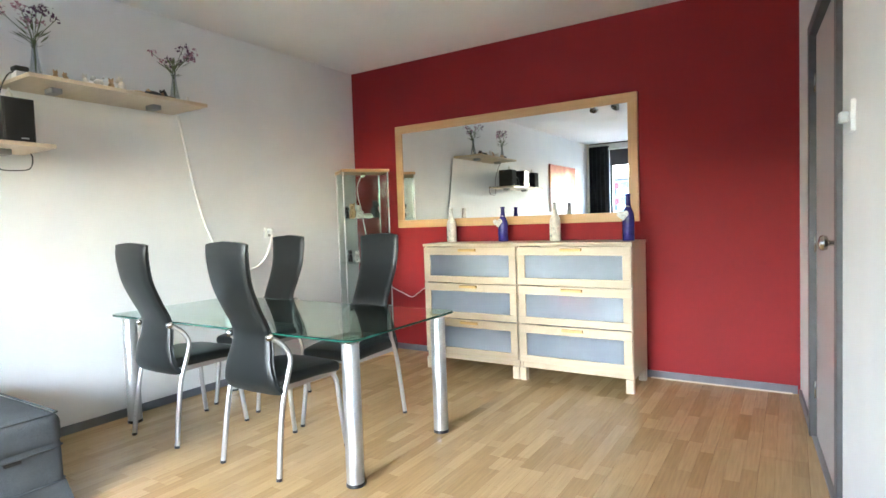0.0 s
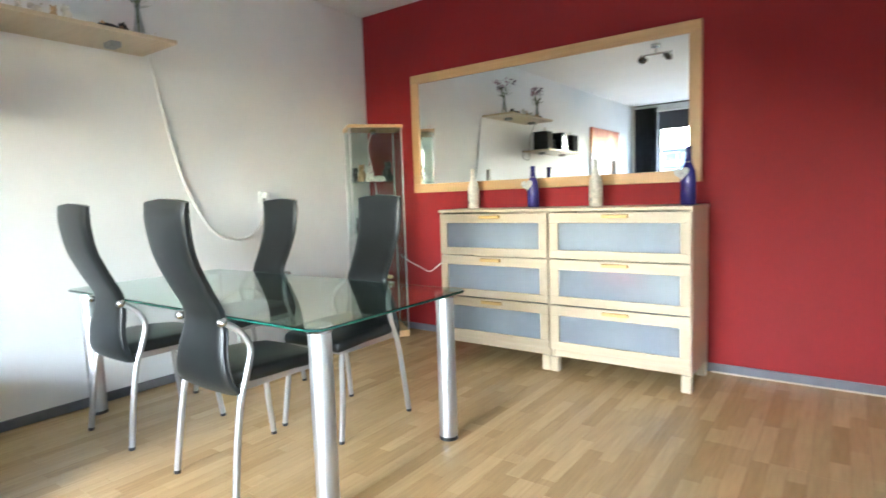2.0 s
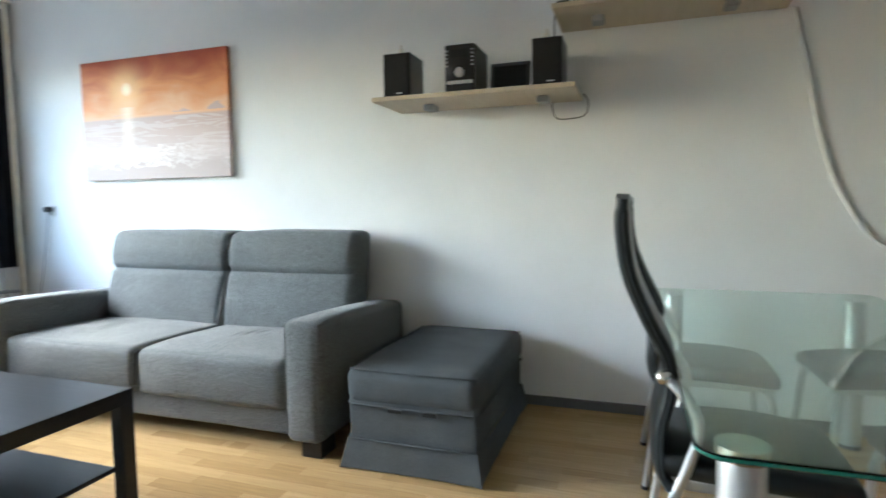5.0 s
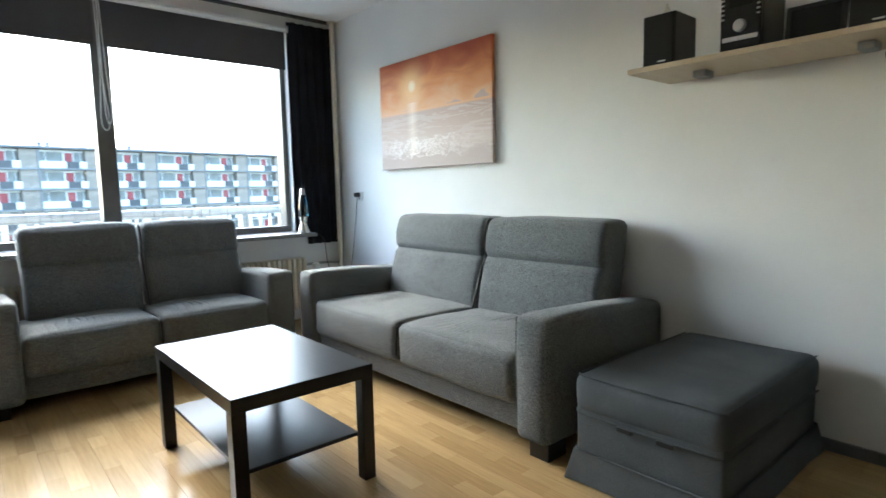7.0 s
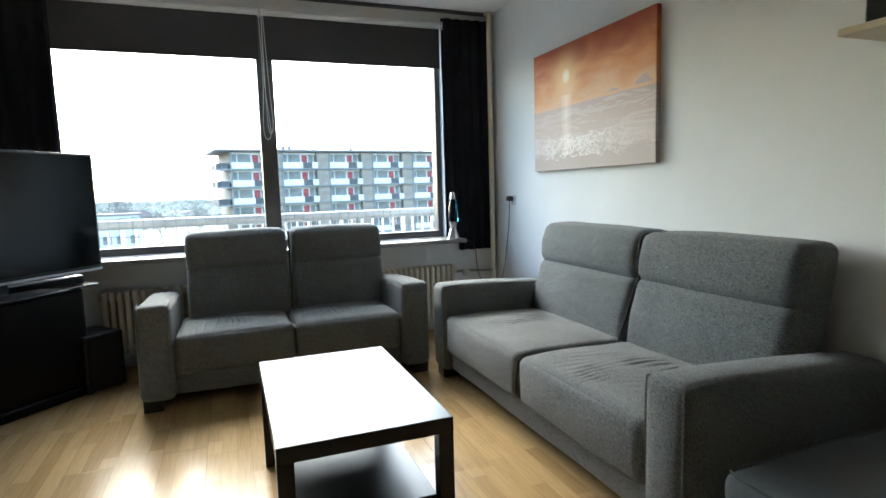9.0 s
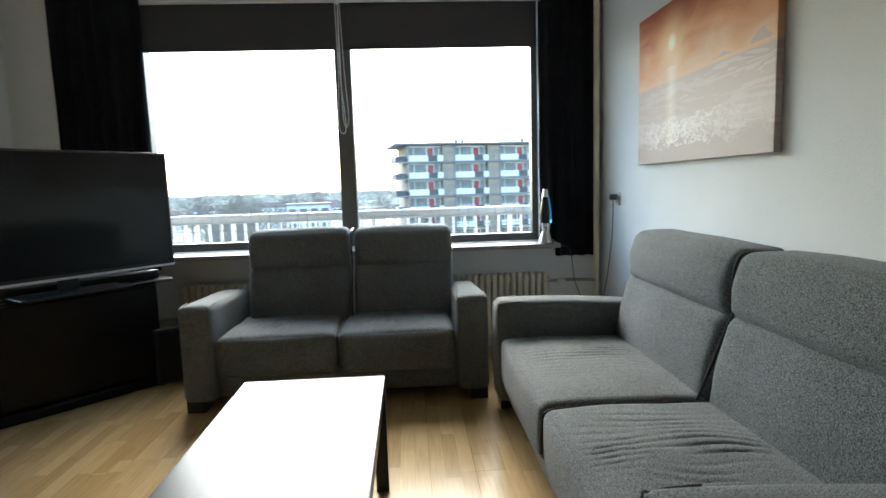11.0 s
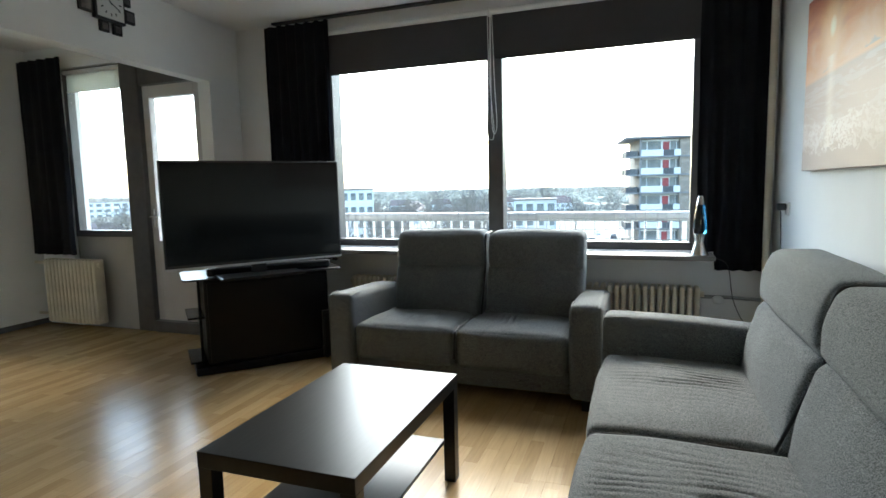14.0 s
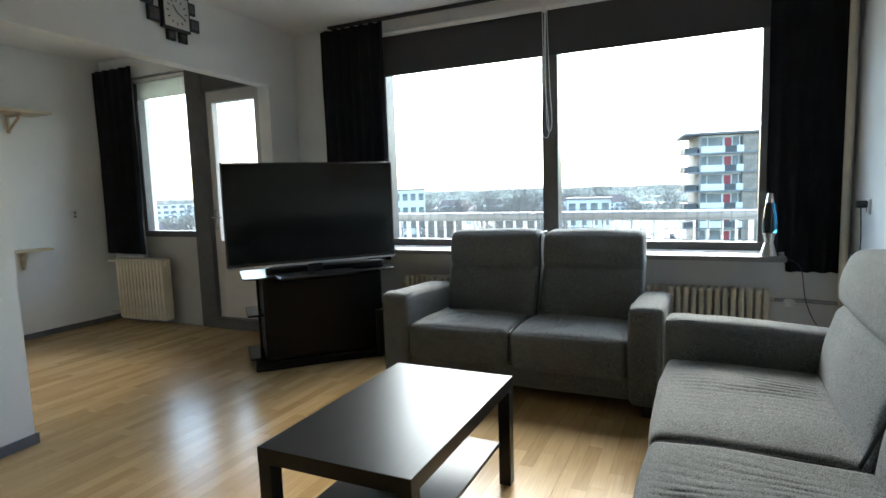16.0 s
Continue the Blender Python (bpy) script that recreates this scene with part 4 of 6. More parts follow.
# ---- television and its stand ----
M_stand = mat("black_lacquer", (0.006, 0.0062, 0.0068), 0.33, var=0.2, scale=5, spec=0.22)
TVD = Vector((0.606, 0.795, 0)).normalized()
tva = math.degrees(math.atan2(TVD.y, TVD.x))
tv = thing("television", "large flat television, switched off, on a glass-topped stand", "television", (-0.16, -2.1, 0), tva)
part("bezel", box(-0.595, 0.595, -0.018, 0.018, 0.765, 1.46, 0.006), M_black, tv)
part("screen", box(-0.583, 0.583, 0.016, 0.0195, 0.79, 1.448, 0.001), M_screen, tv, "dark glossy screen")
part("trim", box(-0.595, 0.595, 0.012, 0.0215, 0.758, 0.772, 0.002), M_silver, tv, "thin silver lower edge")
part("rear_shell", rbox(bmesh.new(), (0, -0.04, 1.05), (0.8, 0.06, 0.44), 0.025), M_black, tv)
part("neck", box(-0.05, 0.05, -0.05, -0.02, 0.695, 0.9, 0.005), M_black, tv)
part("stand_foot", box(-0.28, 0.28, -0.13, 0.12, 0.672, 0.69, 0.008), M_black_wood, tv)
st = thing("television_stand", "black television cabinet with glass top and side shelves", "television stand", (-0.13, -2.2, 0), 47.0)
part("glass_top", corner_plate(bmesh.new(), 0.55, 0.25, 0.06, 0.66, 0.672, 0.003), M_black_wood, st, "black glass top").location.y = -0.22
part("cabinet", box(-0.44, 0.42, -0.42, 0.0, 0.06, 0.655, 0.012), M_stand, st)
part("door_panel", box(-0.42, 0.4, 0.0, 0.012, 0.08, 0.635, 0.006), M_stand, st)
part("base", box(-0.47, 0.5, -0.44, 0.025, 0.0, 0.06, 0.015), M_stand, st)
for z in (0.08, 0.39):
    part("side_shelf", box(0.42, 0.53, -0.4, -0.02, z, z + 0.014, 0.006), M_black_gloss, st)
part("side_panel", box(0.42, 0.44, -0.4, -0.38, 0.06, 0.655, 0.004), M_stand, st)
sb = thing("soundbar", "slim black soundbar on the stand's glass top", "soundbar", (-0.1, -2.2, 0), 47.0)
part("body", rbox(bmesh.new(), (-0.06, -0.03, 0.705), (0.86, 0.07, 0.055), 0.012), M_black, sb)
part("grille", rbox(bmesh.new(), (-0.06, 0.006, 0.705), (0.8, 0.006, 0.035), 0.002), M_grille, sb)
rm = thing("remote_control", "dark remote control on the stand's glass top", "remote control", (-0.1, -2.2, 0), 47.0)
part("body", rbox(bmesh.new(), (0.16, 0.03, 0.681), (0.17, 0.042, 0.016), 0.006), M_black, rm)
sw = thing("subwoofer", "black box loudspeaker on the floor by the sofa", "loudspeaker", (-0.42, -2.63, 0), 40)
part("box", box(-0.12, 0.12, -0.15, 0.15, 0.01, 0.36, 0.01), M_black_wood, sw)
part("grille", box(-0.105, 0.105, 0.15, 0.158, 0.03, 0.34, 0.004), M_grille, sw)
for sx in (-1, 1):
    for sy in (-1, 1):
        part("foot", lathe(bmesh.new(), [(0.015, 0), (0.015, 0.012)], 12, (sx * 0.09, sy * 0.12, 0)), M_black, sw)

# ---- wall shelves and what stands on them ----
M_fig_white = mat("white_glazed_pottery", (0.7, 0.67, 0.6), 0.3, var=0.2, scale=40)
M_fig_brown = mat("brown_painted_pottery", (0.25, 0.14, 0.07), 0.4, var=0.4, scale=40)
M_fig_black = mat("black_painted_pottery", (0.02, 0.02, 0.02), 0.35, var=0.4, scale=40)
M_fig_tan = mat("tan_painted_pottery", (0.5, 0.33, 0.17), 0.4, var=0.4, scale=40)
M_stem = mat("dried_stem_green", (0.1, 0.13, 0.05), 0.7, var=0.3, scale=40)
M_pink = mat("dusty_pink_petal", (0.36, 0.18, 0.24), 0.8, var=0.35, scale=60)
M_purple = mat("dark_purple_petal", (0.09, 0.03, 0.09), 0.8, var=0.35, scale=60)
M_cable = mat("white_cable_plastic", (0.72, 0.72, 0.7), 0.4, var=0.05)


def shelf(y0, y1, z, brackets, label):
    ob = thing("wall_shelf", label, "shelf", (W, 0, 0), group="birch shelves on the white wall")
    part("board", box(0.002, 0.385, y0, y1, z - 0.011, z + 0.011, 0.003), M_birch, ob)
    for y in brackets:
        part("bracket", box(0.15, 0.235, y - 0.028, y + 0.028, z - 0.042, z - 0.0115, 0.006), M_dark_bracket, ob, "grey metal bracket")
    return ob


LZ, UZ = 1.624, 1.974
shelf(0.2, 1.205, LZ, (0.45, 1.036), "birch wall shelf carrying a small hi-fi")
shelf(1.1, 2.105, UZ, (1.29, 1.853), "birch wall shelf crowded with figurines")


def speaker(y0, y1, label):
    ob = thing("loudspeaker", label, "loudspeaker", (W, 0, LZ + 0.011), group="speakers of the small hi-fi")
    part("cabinet", box(0.13, 0.32, y0, y1, 0, 0.225, 0.004), M_black_wood, ob)
    part("grille", box(0.318, 0.332, y0 + 0.004, y1 - 0.004, 0.004, 0.221, 0.005), M_grille, ob)
    part("badge", box(0.332, 0.333, (y0 + y1) / 2 + 0.0, (y0 + y1) / 2 + 0.035, 0.02, 0.026, 0.0003, k=1), M_silver, ob)


speaker(0.24, 0.385, "black bookshelf speaker on the lower shelf")
speaker(1.0, 1.14, "black bookshelf speaker near the shelf's end")
hf = thing("hifi_unit", "black micro hi-fi with a silver disc slot", "hi-fi", (W, 0.57, LZ + 0.011))
part("case", box(0.08, 0.31, 0, 0.155, 0.004, 0.235, 0.006), M_black, hf)
part("front_panel", rbox(bmesh.new(), (0.315, 0.0775, 0.12), (0.02, 0.15, 0.23), 0.006), M_black_gloss, hf)
part("display", box(0.325, 0.3265, 0.035, 0.12, 0.175, 0.21, 0.001, k=1), M_screen, hf)
bm = lathe(bmesh.new(), [(0.024, 0), (0.024, 0.008), (0.02, 0.016), (0.018, 0.018)], 24)
bmesh.ops.transform(bm, matrix=pose(0.325, 0.0775, 0.1, 0, 90, 0), verts=bm.verts)
part("volume_knob", bm, M_silver, hf, "silver volume knob")
part("disc_slot", box(0.325, 0.327, 0.012, 0.143, 0.045, 0.062, 0.001, k=1), M_silver, hf, "silver disc slot bar")
for i in range(5):
    for y in (0.012, 0.143):
        part("button", box(0.325, 0.328, y - 0.006, y + 0.006, 0.13 + i * 0.018, 0.137 + i * 0.018, 0.001, k=1), M_silver, hf)
for y in (0.02, 0.135):
    part("foot", lathe(bmesh.new(), [(0.01, 0), (0.01, 0.005)], 10, (0.28, y, 0)), M_black, hf)
    part("foot", lathe(bmesh.new(), [(0.01, 0), (0.01, 0.005)], 10, (0.1, y, 0)), M_black, hf)
pf = thing("photo_frame", "dark digital photo frame leaning on the shelf", "photo frame", (W + 0.27, 0.885, LZ + 0.012))
bm = box(-0.008, 0.008, -0.098, 0.098, 0, 0.14, 0.004)
bmesh.ops.transform(bm, matrix=pose(0, 0, 0.002, 0, -9, 0), verts=bm.verts)
part("frame", bm, M_black, pf)
bm = box(0.007, 0.0095, -0.08, 0.08, 0.018, 0.122, 0.001)
bmesh.ops.transform(bm, matrix=pose(0, 0, 0.002, 0, -9, 0), verts=bm.verts)
part("screen", bm, M_screen, pf)
for y, z in ((0.31, LZ + 0.236), (1.06, LZ + 0.236), (2.055, UZ + 0.011)):
    b = thing("small_bottle", "tiny white bottle-shaped vase on the shelf", "ornament", (W + 0.25, y, z))
    part("body", lathe(bmesh.new(), [(0.014, 0), (0.017, 0.012), (0.015, 0.028), (0.006, 0.042), (0.006, 0.056)], 14), M_fig_white, b)
ad = thing("power_adapter", "black plug adapter on the shelf's corner", "adapter", (W + 0.2, 1.135, UZ + 0.011))
part("body", box(-0.03, 0.03, -0.03, 0.03, 0, 0.035, 0.006), M_white_plastic, ad, "white socket block")
part("plug", box(-0.025, 0.04, -0.035, 0.03, 0.0355, 0.06, 0.008), M_black, ad)


def figurine(kind, material, at, turn, size, label):
    """A small pottery animal, one plain mesh."""
    bm = bmesh.new()
    if kind == "sit":
        for c, r, s in (((0, 0, 0.03), 0.024, (0.8, 1, 1.25)), ((0, 0.012, 0.066), 0.016, (1, 1.1, 1)), ((0, 0.026, 0.062), 0.009, (1, 1.2, 0.8)), ((-0.011, 0.005, 0.08), 0.006, (0.7, 0.7, 1.5)), ((0.011, 0.005, 0.08), 0.006, (0.7, 0.7, 1.5)), ((-0.01, 0.02, 0.014), 0.009, (0.8, 1, 1.6)), ((0.01, 0.02, 0.014), 0.009, (0.8, 1, 1.6))):
            ball(bm, c, r, s)
    elif kind == "lie":
        for c, r, s in (((0, 0, 0.018), 0.02, (1, 2.6, 0.9)), ((0, 0.055, 0.035), 0.015, (1, 1.1, 1)), ((0, 0.07, 0.03), 0.008, (1, 1.3, 0.8)), ((-0.012, 0.05, 0.045), 0.006, (0.7, 0.7, 1.4)), ((0.012, 0.05, 0.045), 0.006, (0.7, 0.7, 1.4)), ((0.012, 0.06, 0.008), 0.008, (0.8, 2, 0.9)), ((-0.01, -0.055, 0.012), 0.01, (1, 1.6, 1))):
            ball(bm, c, r, s)
    else:
        for c, r, s in (((0, 0, 0.04), 0.017, (1, 2.0, 1)), ((0, 0.04, 0.065), 0.014, (1, 1.1, 1)), ((0, 0.054, 0.06), 0.008, (1, 1.3, 0.8)), ((0.01, 0.022, 0.018), 0.007, (0.8, 0.8, 2.4)), ((-0.01, 0.022, 0.018), 0.007, (0.8, 0.8, 2.4)), ((0.01, -0.024, 0.018), 0.007, (0.8, 0.8, 2.4)), ((-0.01, -0.024, 0.018), 0.007, (0.8, 0.8, 2.4)), ((0, -0.04, 0.055), 0.006, (0.7, 2, 0.9))):
            ball(bm, c, r, s)
    low = min(v.co.z for v in bm.verts)
    for v in bm.verts:
        v.co = (v.co - Vector((0, 0, low))) * size
    ob = tagged(part("figurine", bm, material), label, "figurine")
    fuse = ob.modifiers.new("fuse", "REMESH")
    fuse.mode, fuse.voxel_size, fuse.use_smooth_shade = "VOXEL", 0.0022 * size, True
    me = bpy.data.meshes.new_from_object(ob.evaluated_get(bpy.context.evaluated_depsgraph_get()))
    ob.modifiers.clear()
    ob.data = me
    ob.matrix_basis = pose(*at, 0, 0, turn)
    return ob


figs = (("sit", M_fig_tan, 1.27, 60, 0.75), ("sit", M_fig_tan, 1.32, 100, 0.7), ("sit", M_fig_white, 1.42, 80, 0.85), ("stand", M_fig_white, 1.49, 100, 1.05), ("sit", M_fig_tan, 1.56, 60, 0.9), ("sit", M_fig_white, 1.62, 110, 1.1),
        ("lie", M_fig_tan, 1.72, -10, 1.0), ("lie", M_fig_black, 1.81, 10, 1.35), ("lie", M_fig_brown, 1.92, 175, 0.95), ("sit", M_fig_white, 1.935, 90, 0.65))
names = {M_fig_tan: "tan", M_fig_white: "white", M_fig_black: "black", M_fig_brown: "brown"}
for k, (kind, mm, y, turn, size) in enumerate(figs):
    figurine(kind, mm, (W + (0.27 if k != 9 else 0.2), y, UZ + 0.011), turn, size, "small %s pottery animal on the upper shelf" % names[mm])


def flower_vase(y, tall, petal, petal2, seed, label):
    ob = thing("flower_vase", label, "vase", (W + 0.22, y, UZ + 0.011))
    v = part("vase", lathe(bmesh.new(), [(0.03, 0), (0.034, 0.01), (0.03, 0.05), (0.018, 0.12), (0.013, 0.17), (0.017, 0.2), (0.0155, 0.2), (0.011, 0.17), (0.016, 0.12), (0.027, 0.05), (0.028, 0.012)], 20), M_vase, ob)
    v.visible_shadow = False
    rng = random.Random(seed)
    for k in range(8):
        a, lean = rng.random() * 6.28, 0.03 + rng.random() * 0.11
        tip = Vector((math.cos(a) * lean, math.sin(a) * lean * 1.2, 0.2 + tall * (0.55 + 0.45 * rng.random())))
        part("stem", tube(bmesh.new(), smooth_line([(0, 0, 0.03), (math.cos(a) * 0.008, math.sin(a) * 0.008, 0.2), tip], 4), 0.002, 5), M_stem, ob)
        bm = bmesh.new()
        big = k % 3 != 0
        for i in range(22 if big else 10):
            d = Vector((rng.gauss(0, 1), rng.gauss(0, 1), rng.gauss(0, 0.7))).normalized() * (0.03 if big else 0.02) * (0.5 + rng.random())
            c = tip + d
            u, w2 = Vector((rng.gauss(0, 1), rng.gauss(0, 1), rng.gauss(0, 1))).normalized(), Vector((rng.gauss(0, 1), rng.gauss(0, 1), rng.gauss(0, 1))).normalized()
            bm.faces.new([bm.verts.new(c + p) for p in (u * 0.013, w2 * 0.008, -u * 0.013, -w2 * 0.008)])
        part("blossom", bm, petal if k % 2 else petal2, ob)
    bm = bmesh.new()
    for i in range(26):
        a, r = rng.random() * 6.28, 0.02 + rng.random() * 0.06
        c = Vector((math.cos(a) * r, math.sin(a) * r, 0.19 + rng.random() * 0.09))
        d = Vector((math.cos(a), math.sin(a), 0.5)) * 0.035
        s = Vector((-math.sin(a), math.cos(a), 0)) * 0.007
        bm.faces.new([bm.verts.new(p) for p in (c - d, c + s, c + d, c - s)])
    part("leaves", bm, M_stem, ob)


flower_vase(1.2, 0.2, M_pink, M_purple, 3, "glass vase with dried pink and purple flowers")
flower_vase(1.985, 0.14, M_purple, M_pink, 5, "glass vase with dark purple dried flowers")

# cables on the white wall
cb = thing("cable", "white cable hanging down the white wall", "cable", (0, 0, 0))
xw = W + 0.01
part("cord", tube(bmesh.new(), smooth_line([(xw, 2.14, 1.96), (xw, 2.19, 1.7), (xw, 2.25, 1.4), (xw, 2.33, 1.15), (xw, 2.46, 0.93), (xw, 2.6, 0.855), (xw, 2.74, 0.86), (xw, 2.85, 0.95), (xw + 0.01, 2.905, 1.1), (xw + 0.03, 2.9, 1.15)], 6), 0.0085, 8), M_cable, cb)
cb = thing("cable", "dark speaker cable looped below the shelf", "cable", (0, 0, 0))
part("cord", tube(bmesh.new(), smooth_line([(W + 0.03, 1.21, LZ + 0.02), (W + 0.03, 1.235, LZ - 0.02), (W + 0.03, 1.22, LZ - 0.085), (W + 0.03, 1.15, LZ - 0.1), (W + 0.03, 1.08, LZ - 0.095), (W + 0.03, 1.055, LZ - 0.04), (W + 0.03, 1.06, LZ - 0.012)], 6), 0.0032, 6), M_black, cb)
cb = thing("cable", "black cable running from the shelf corner downwards", "cable", (0, 0, 0))
part("cord", tube(bmesh.new(), smooth_line([(W + 0.22, 1.13, UZ + 0.04), (W + 0.18, 1.09, UZ + 0.03), (W + 0.1, 1.075, UZ - 0.06), (W + 0.05, 1.08, UZ - 0.2), (W + 0.05, 1.1, LZ + 0.03)], 6), 0.0035, 6), M_black, cb)


def socket(x, y, z, axis, label, plug=False, dark=False):
    ob = thing("wall_socket", label, "socket", (x, y, z), axis)
    part("plate", rbox(bmesh.new(), (0, 0.006, 0), (0.082, 0.012, 0.082), 0.005), M_white_plastic, ob)
    for dz in (-0.018, 0.018):
        bm = lathe(bmesh.new(), [(0.015, 0.0), (0.013, 0.002)], 16)
        bmesh.ops.transform(bm, matrix=pose(0, 0.011, dz, -90, 0, 0), verts=bm.verts)
        part("outlet", bm, M_sill, ob)
    if plug:
        part("plug", rbox(bmesh.new(), (0.0, 0.035, 0.012), (0.04, 0.05, 0.04), 0.01), M_black if dark else M_white_plastic, ob)


socket(W, 2.88, 1.13, -90, "white double socket with plugs on the white wall", True)
socket(W, -2.61, 1.085, -90, "white socket with a black plug near the curtain", True, True)
socket(NE, -2.36, 1.11, 90, "small white socket on the end wall")
cb = thing("cable", "thin black lamp cord drooping beside the radiator", "cable", (0, 0, 0))
part("cord", tube(bmesh.new(), smooth_line([(-3.08, S + 0.2, 0.77), (-3.16, S + 0.22, 0.72), (-3.2, S + 0.2, 0.5), (-3.28, S + 0.2, 0.35), (-3.38, S + 0.26, 0.4), (-3.42, S + 0.32, 0.8), (-3.4, -2.6, 1.08)], 6), 0.003, 6), M_black, cb)
th = thing("room_thermostat", "small white thermostat beside the door", "thermostat", (ex(2.0), 2.0, 1.46), ang)
part("base", rbox(bmesh.new(), (-0.008, 0, 0), (0.016, 0.07, 0.1), 0.004), M_white_plastic, th)
part("dial", rbox(bmesh.new(), (-0.028, 0.01, 0.0), (0.026, 0.035, 0.035), 0.006), M_white_plastic, th)

# ---- display cabinet in the corner ----
vit = thing("display_cabinet", "tall glass display cabinet with figurines in the corner", "display cabinet", (-2.985, 3.59, 0), 52.0)
vw, vd, vh = 0.41, 0.35, 1.655
part("base", box(-vw / 2, vw / 2, 0, vd, 0, 0.05, 0.004), M_beech, vit)
part("top", box(-vw / 2 - 0.006, vw / 2 + 0.006, -0.006, vd, vh - 0.025, vh, 0.004), M_beech, vit)
for a in ((-vw / 2 + 0.012, vw / 2 - 0.012, 0.006, 0.011), (-vw / 2 + 0.012, vw / 2 - 0.012, vd - 0.011, vd - 0.006)):
    part("glass_panel", box(a[0], a[1], a[2], a[3], 0.05, vh - 0.025, 0.001, k=1), M_case_glass, vit).visible_shadow = False
for sx in (-1, 1):
    part("glass_panel", box(sx * (vw / 2 - 0.006), sx * (vw / 2 - 0.011), 0.013, vd - 0.013, 0.05, vh - 0.025, 0.001, k=1), M_case_glass, vit).visible_shadow = False
    for y in (0.004, vd - 0.012):
        part("corner_post", box(sx * (vw / 2 - 0.003), sx * (vw / 2 - 0.012), y, y + 0.009, 0.05, vh - 0.025, 0.002), M_alu, vit)
for z in (0.44, 0.83, 1.22):
    part("glass_shelf", box(-vw / 2 + 0.014, vw / 2 - 0.014, 0.014, vd - 0.014, z, z + 0.005, 0.001, k=1), M_case_glass, vit).visible_shadow = False
part("spotlight", lathe(bmesh.new(), [(0.02, 0), (0.024, 0.03), (0.02, 0.04)], 16, (0.0, 0.12, vh - 0.066)), M_chrome, vit)
part("cord", tube(bmesh.new(), smooth_line([(0.0, 0.14, vh - 0.03), (-0.02, 0.3, 1.5), (0.02, vd - 0.02, 1.3), (0.05, vd - 0.02, 1.1), (0.12, vd - 0.02, 0.82)], 6), 0.004, 6), M_cable, vit, "thin white lamp cord")
vm = vit.matrix_basis
for k, (kind, mm, x, y, z, turn, size) in enumerate((("sit", M_fig_black, -0.15, 0.2, 1.225, 200, 0.9), ("sit", M_fig_tan, -0.1, 0.14, 1.225, 160, 1.1), ("sit", M_fig_white, -0.04, 0.18, 1.225, 180, 1.0), ("lie", M_fig_white, 0.03, 0.12, 1.225, 120, 0.9), ("sit", M_fig_black, 0.1, 0.15, 1.225, 200, 1.25),
                                                 ("sit", M_fig_black, -0.14, 0.16, 0.835, 180, 0.9), ("sit", M_fig_white, -0.08, 0.13, 0.835, 190, 0.8), ("stand", M_fig_tan, 0.0, 0.17, 0.835, 150, 0.9), ("sit", M_fig_brown, 0.1, 0.15, 0.835, 180, 1.0), ("lie", M_fig_tan, 0.0, 0.14, 0.445, 100, 1.1), ("lie", M_fig_white, -0.06, 0.16, 0.05, 100, 1.4))):
    p = vm @ Vector((x, y, z))
    figurine(kind, mm, p, turn + 52, size * 1.5, "small %s pottery animal in the glass cabinet" % names[mm])
cb = thing("cable", "thin white cable from the cabinet to the drawers", "cable", (0, 0, 0))
part("cord", tube(bmesh.new(), smooth_line([(-3.1, 3.955, 0.62), (-2.99, 3.955, 0.563), (-2.9, 3.955, 0.53), (-2.8, 3.955, 0.495), (-2.72, 3.955, 0.537), (-2.64, 3.955, 0.585), (-2.45, 3.955, 0.64)], 6), 0.004, 6), M_cable, cb)

# ---- bottles on the chests ----
M_bottle_white = mat("white_pearl_coating", (0.62, 0.58, 0.5), 0.5, var=0.15, scale=30, fine=0.25, fine_scale=160, bump=0.8, bump_scale=170)
M_bottle_blue = mat("cobalt_glazed_coating", (0.03, 0.025, 0.16), 0.2, var=0.2, scale=30, bump=0.5, bump_scale=110)
M_heart = mat("white_wicker_heart", (0.6, 0.58, 0.55), 0.6, var=0.3, scale=60, fine=0.3, fine_scale=200, bump=0.8, bump_scale=160)


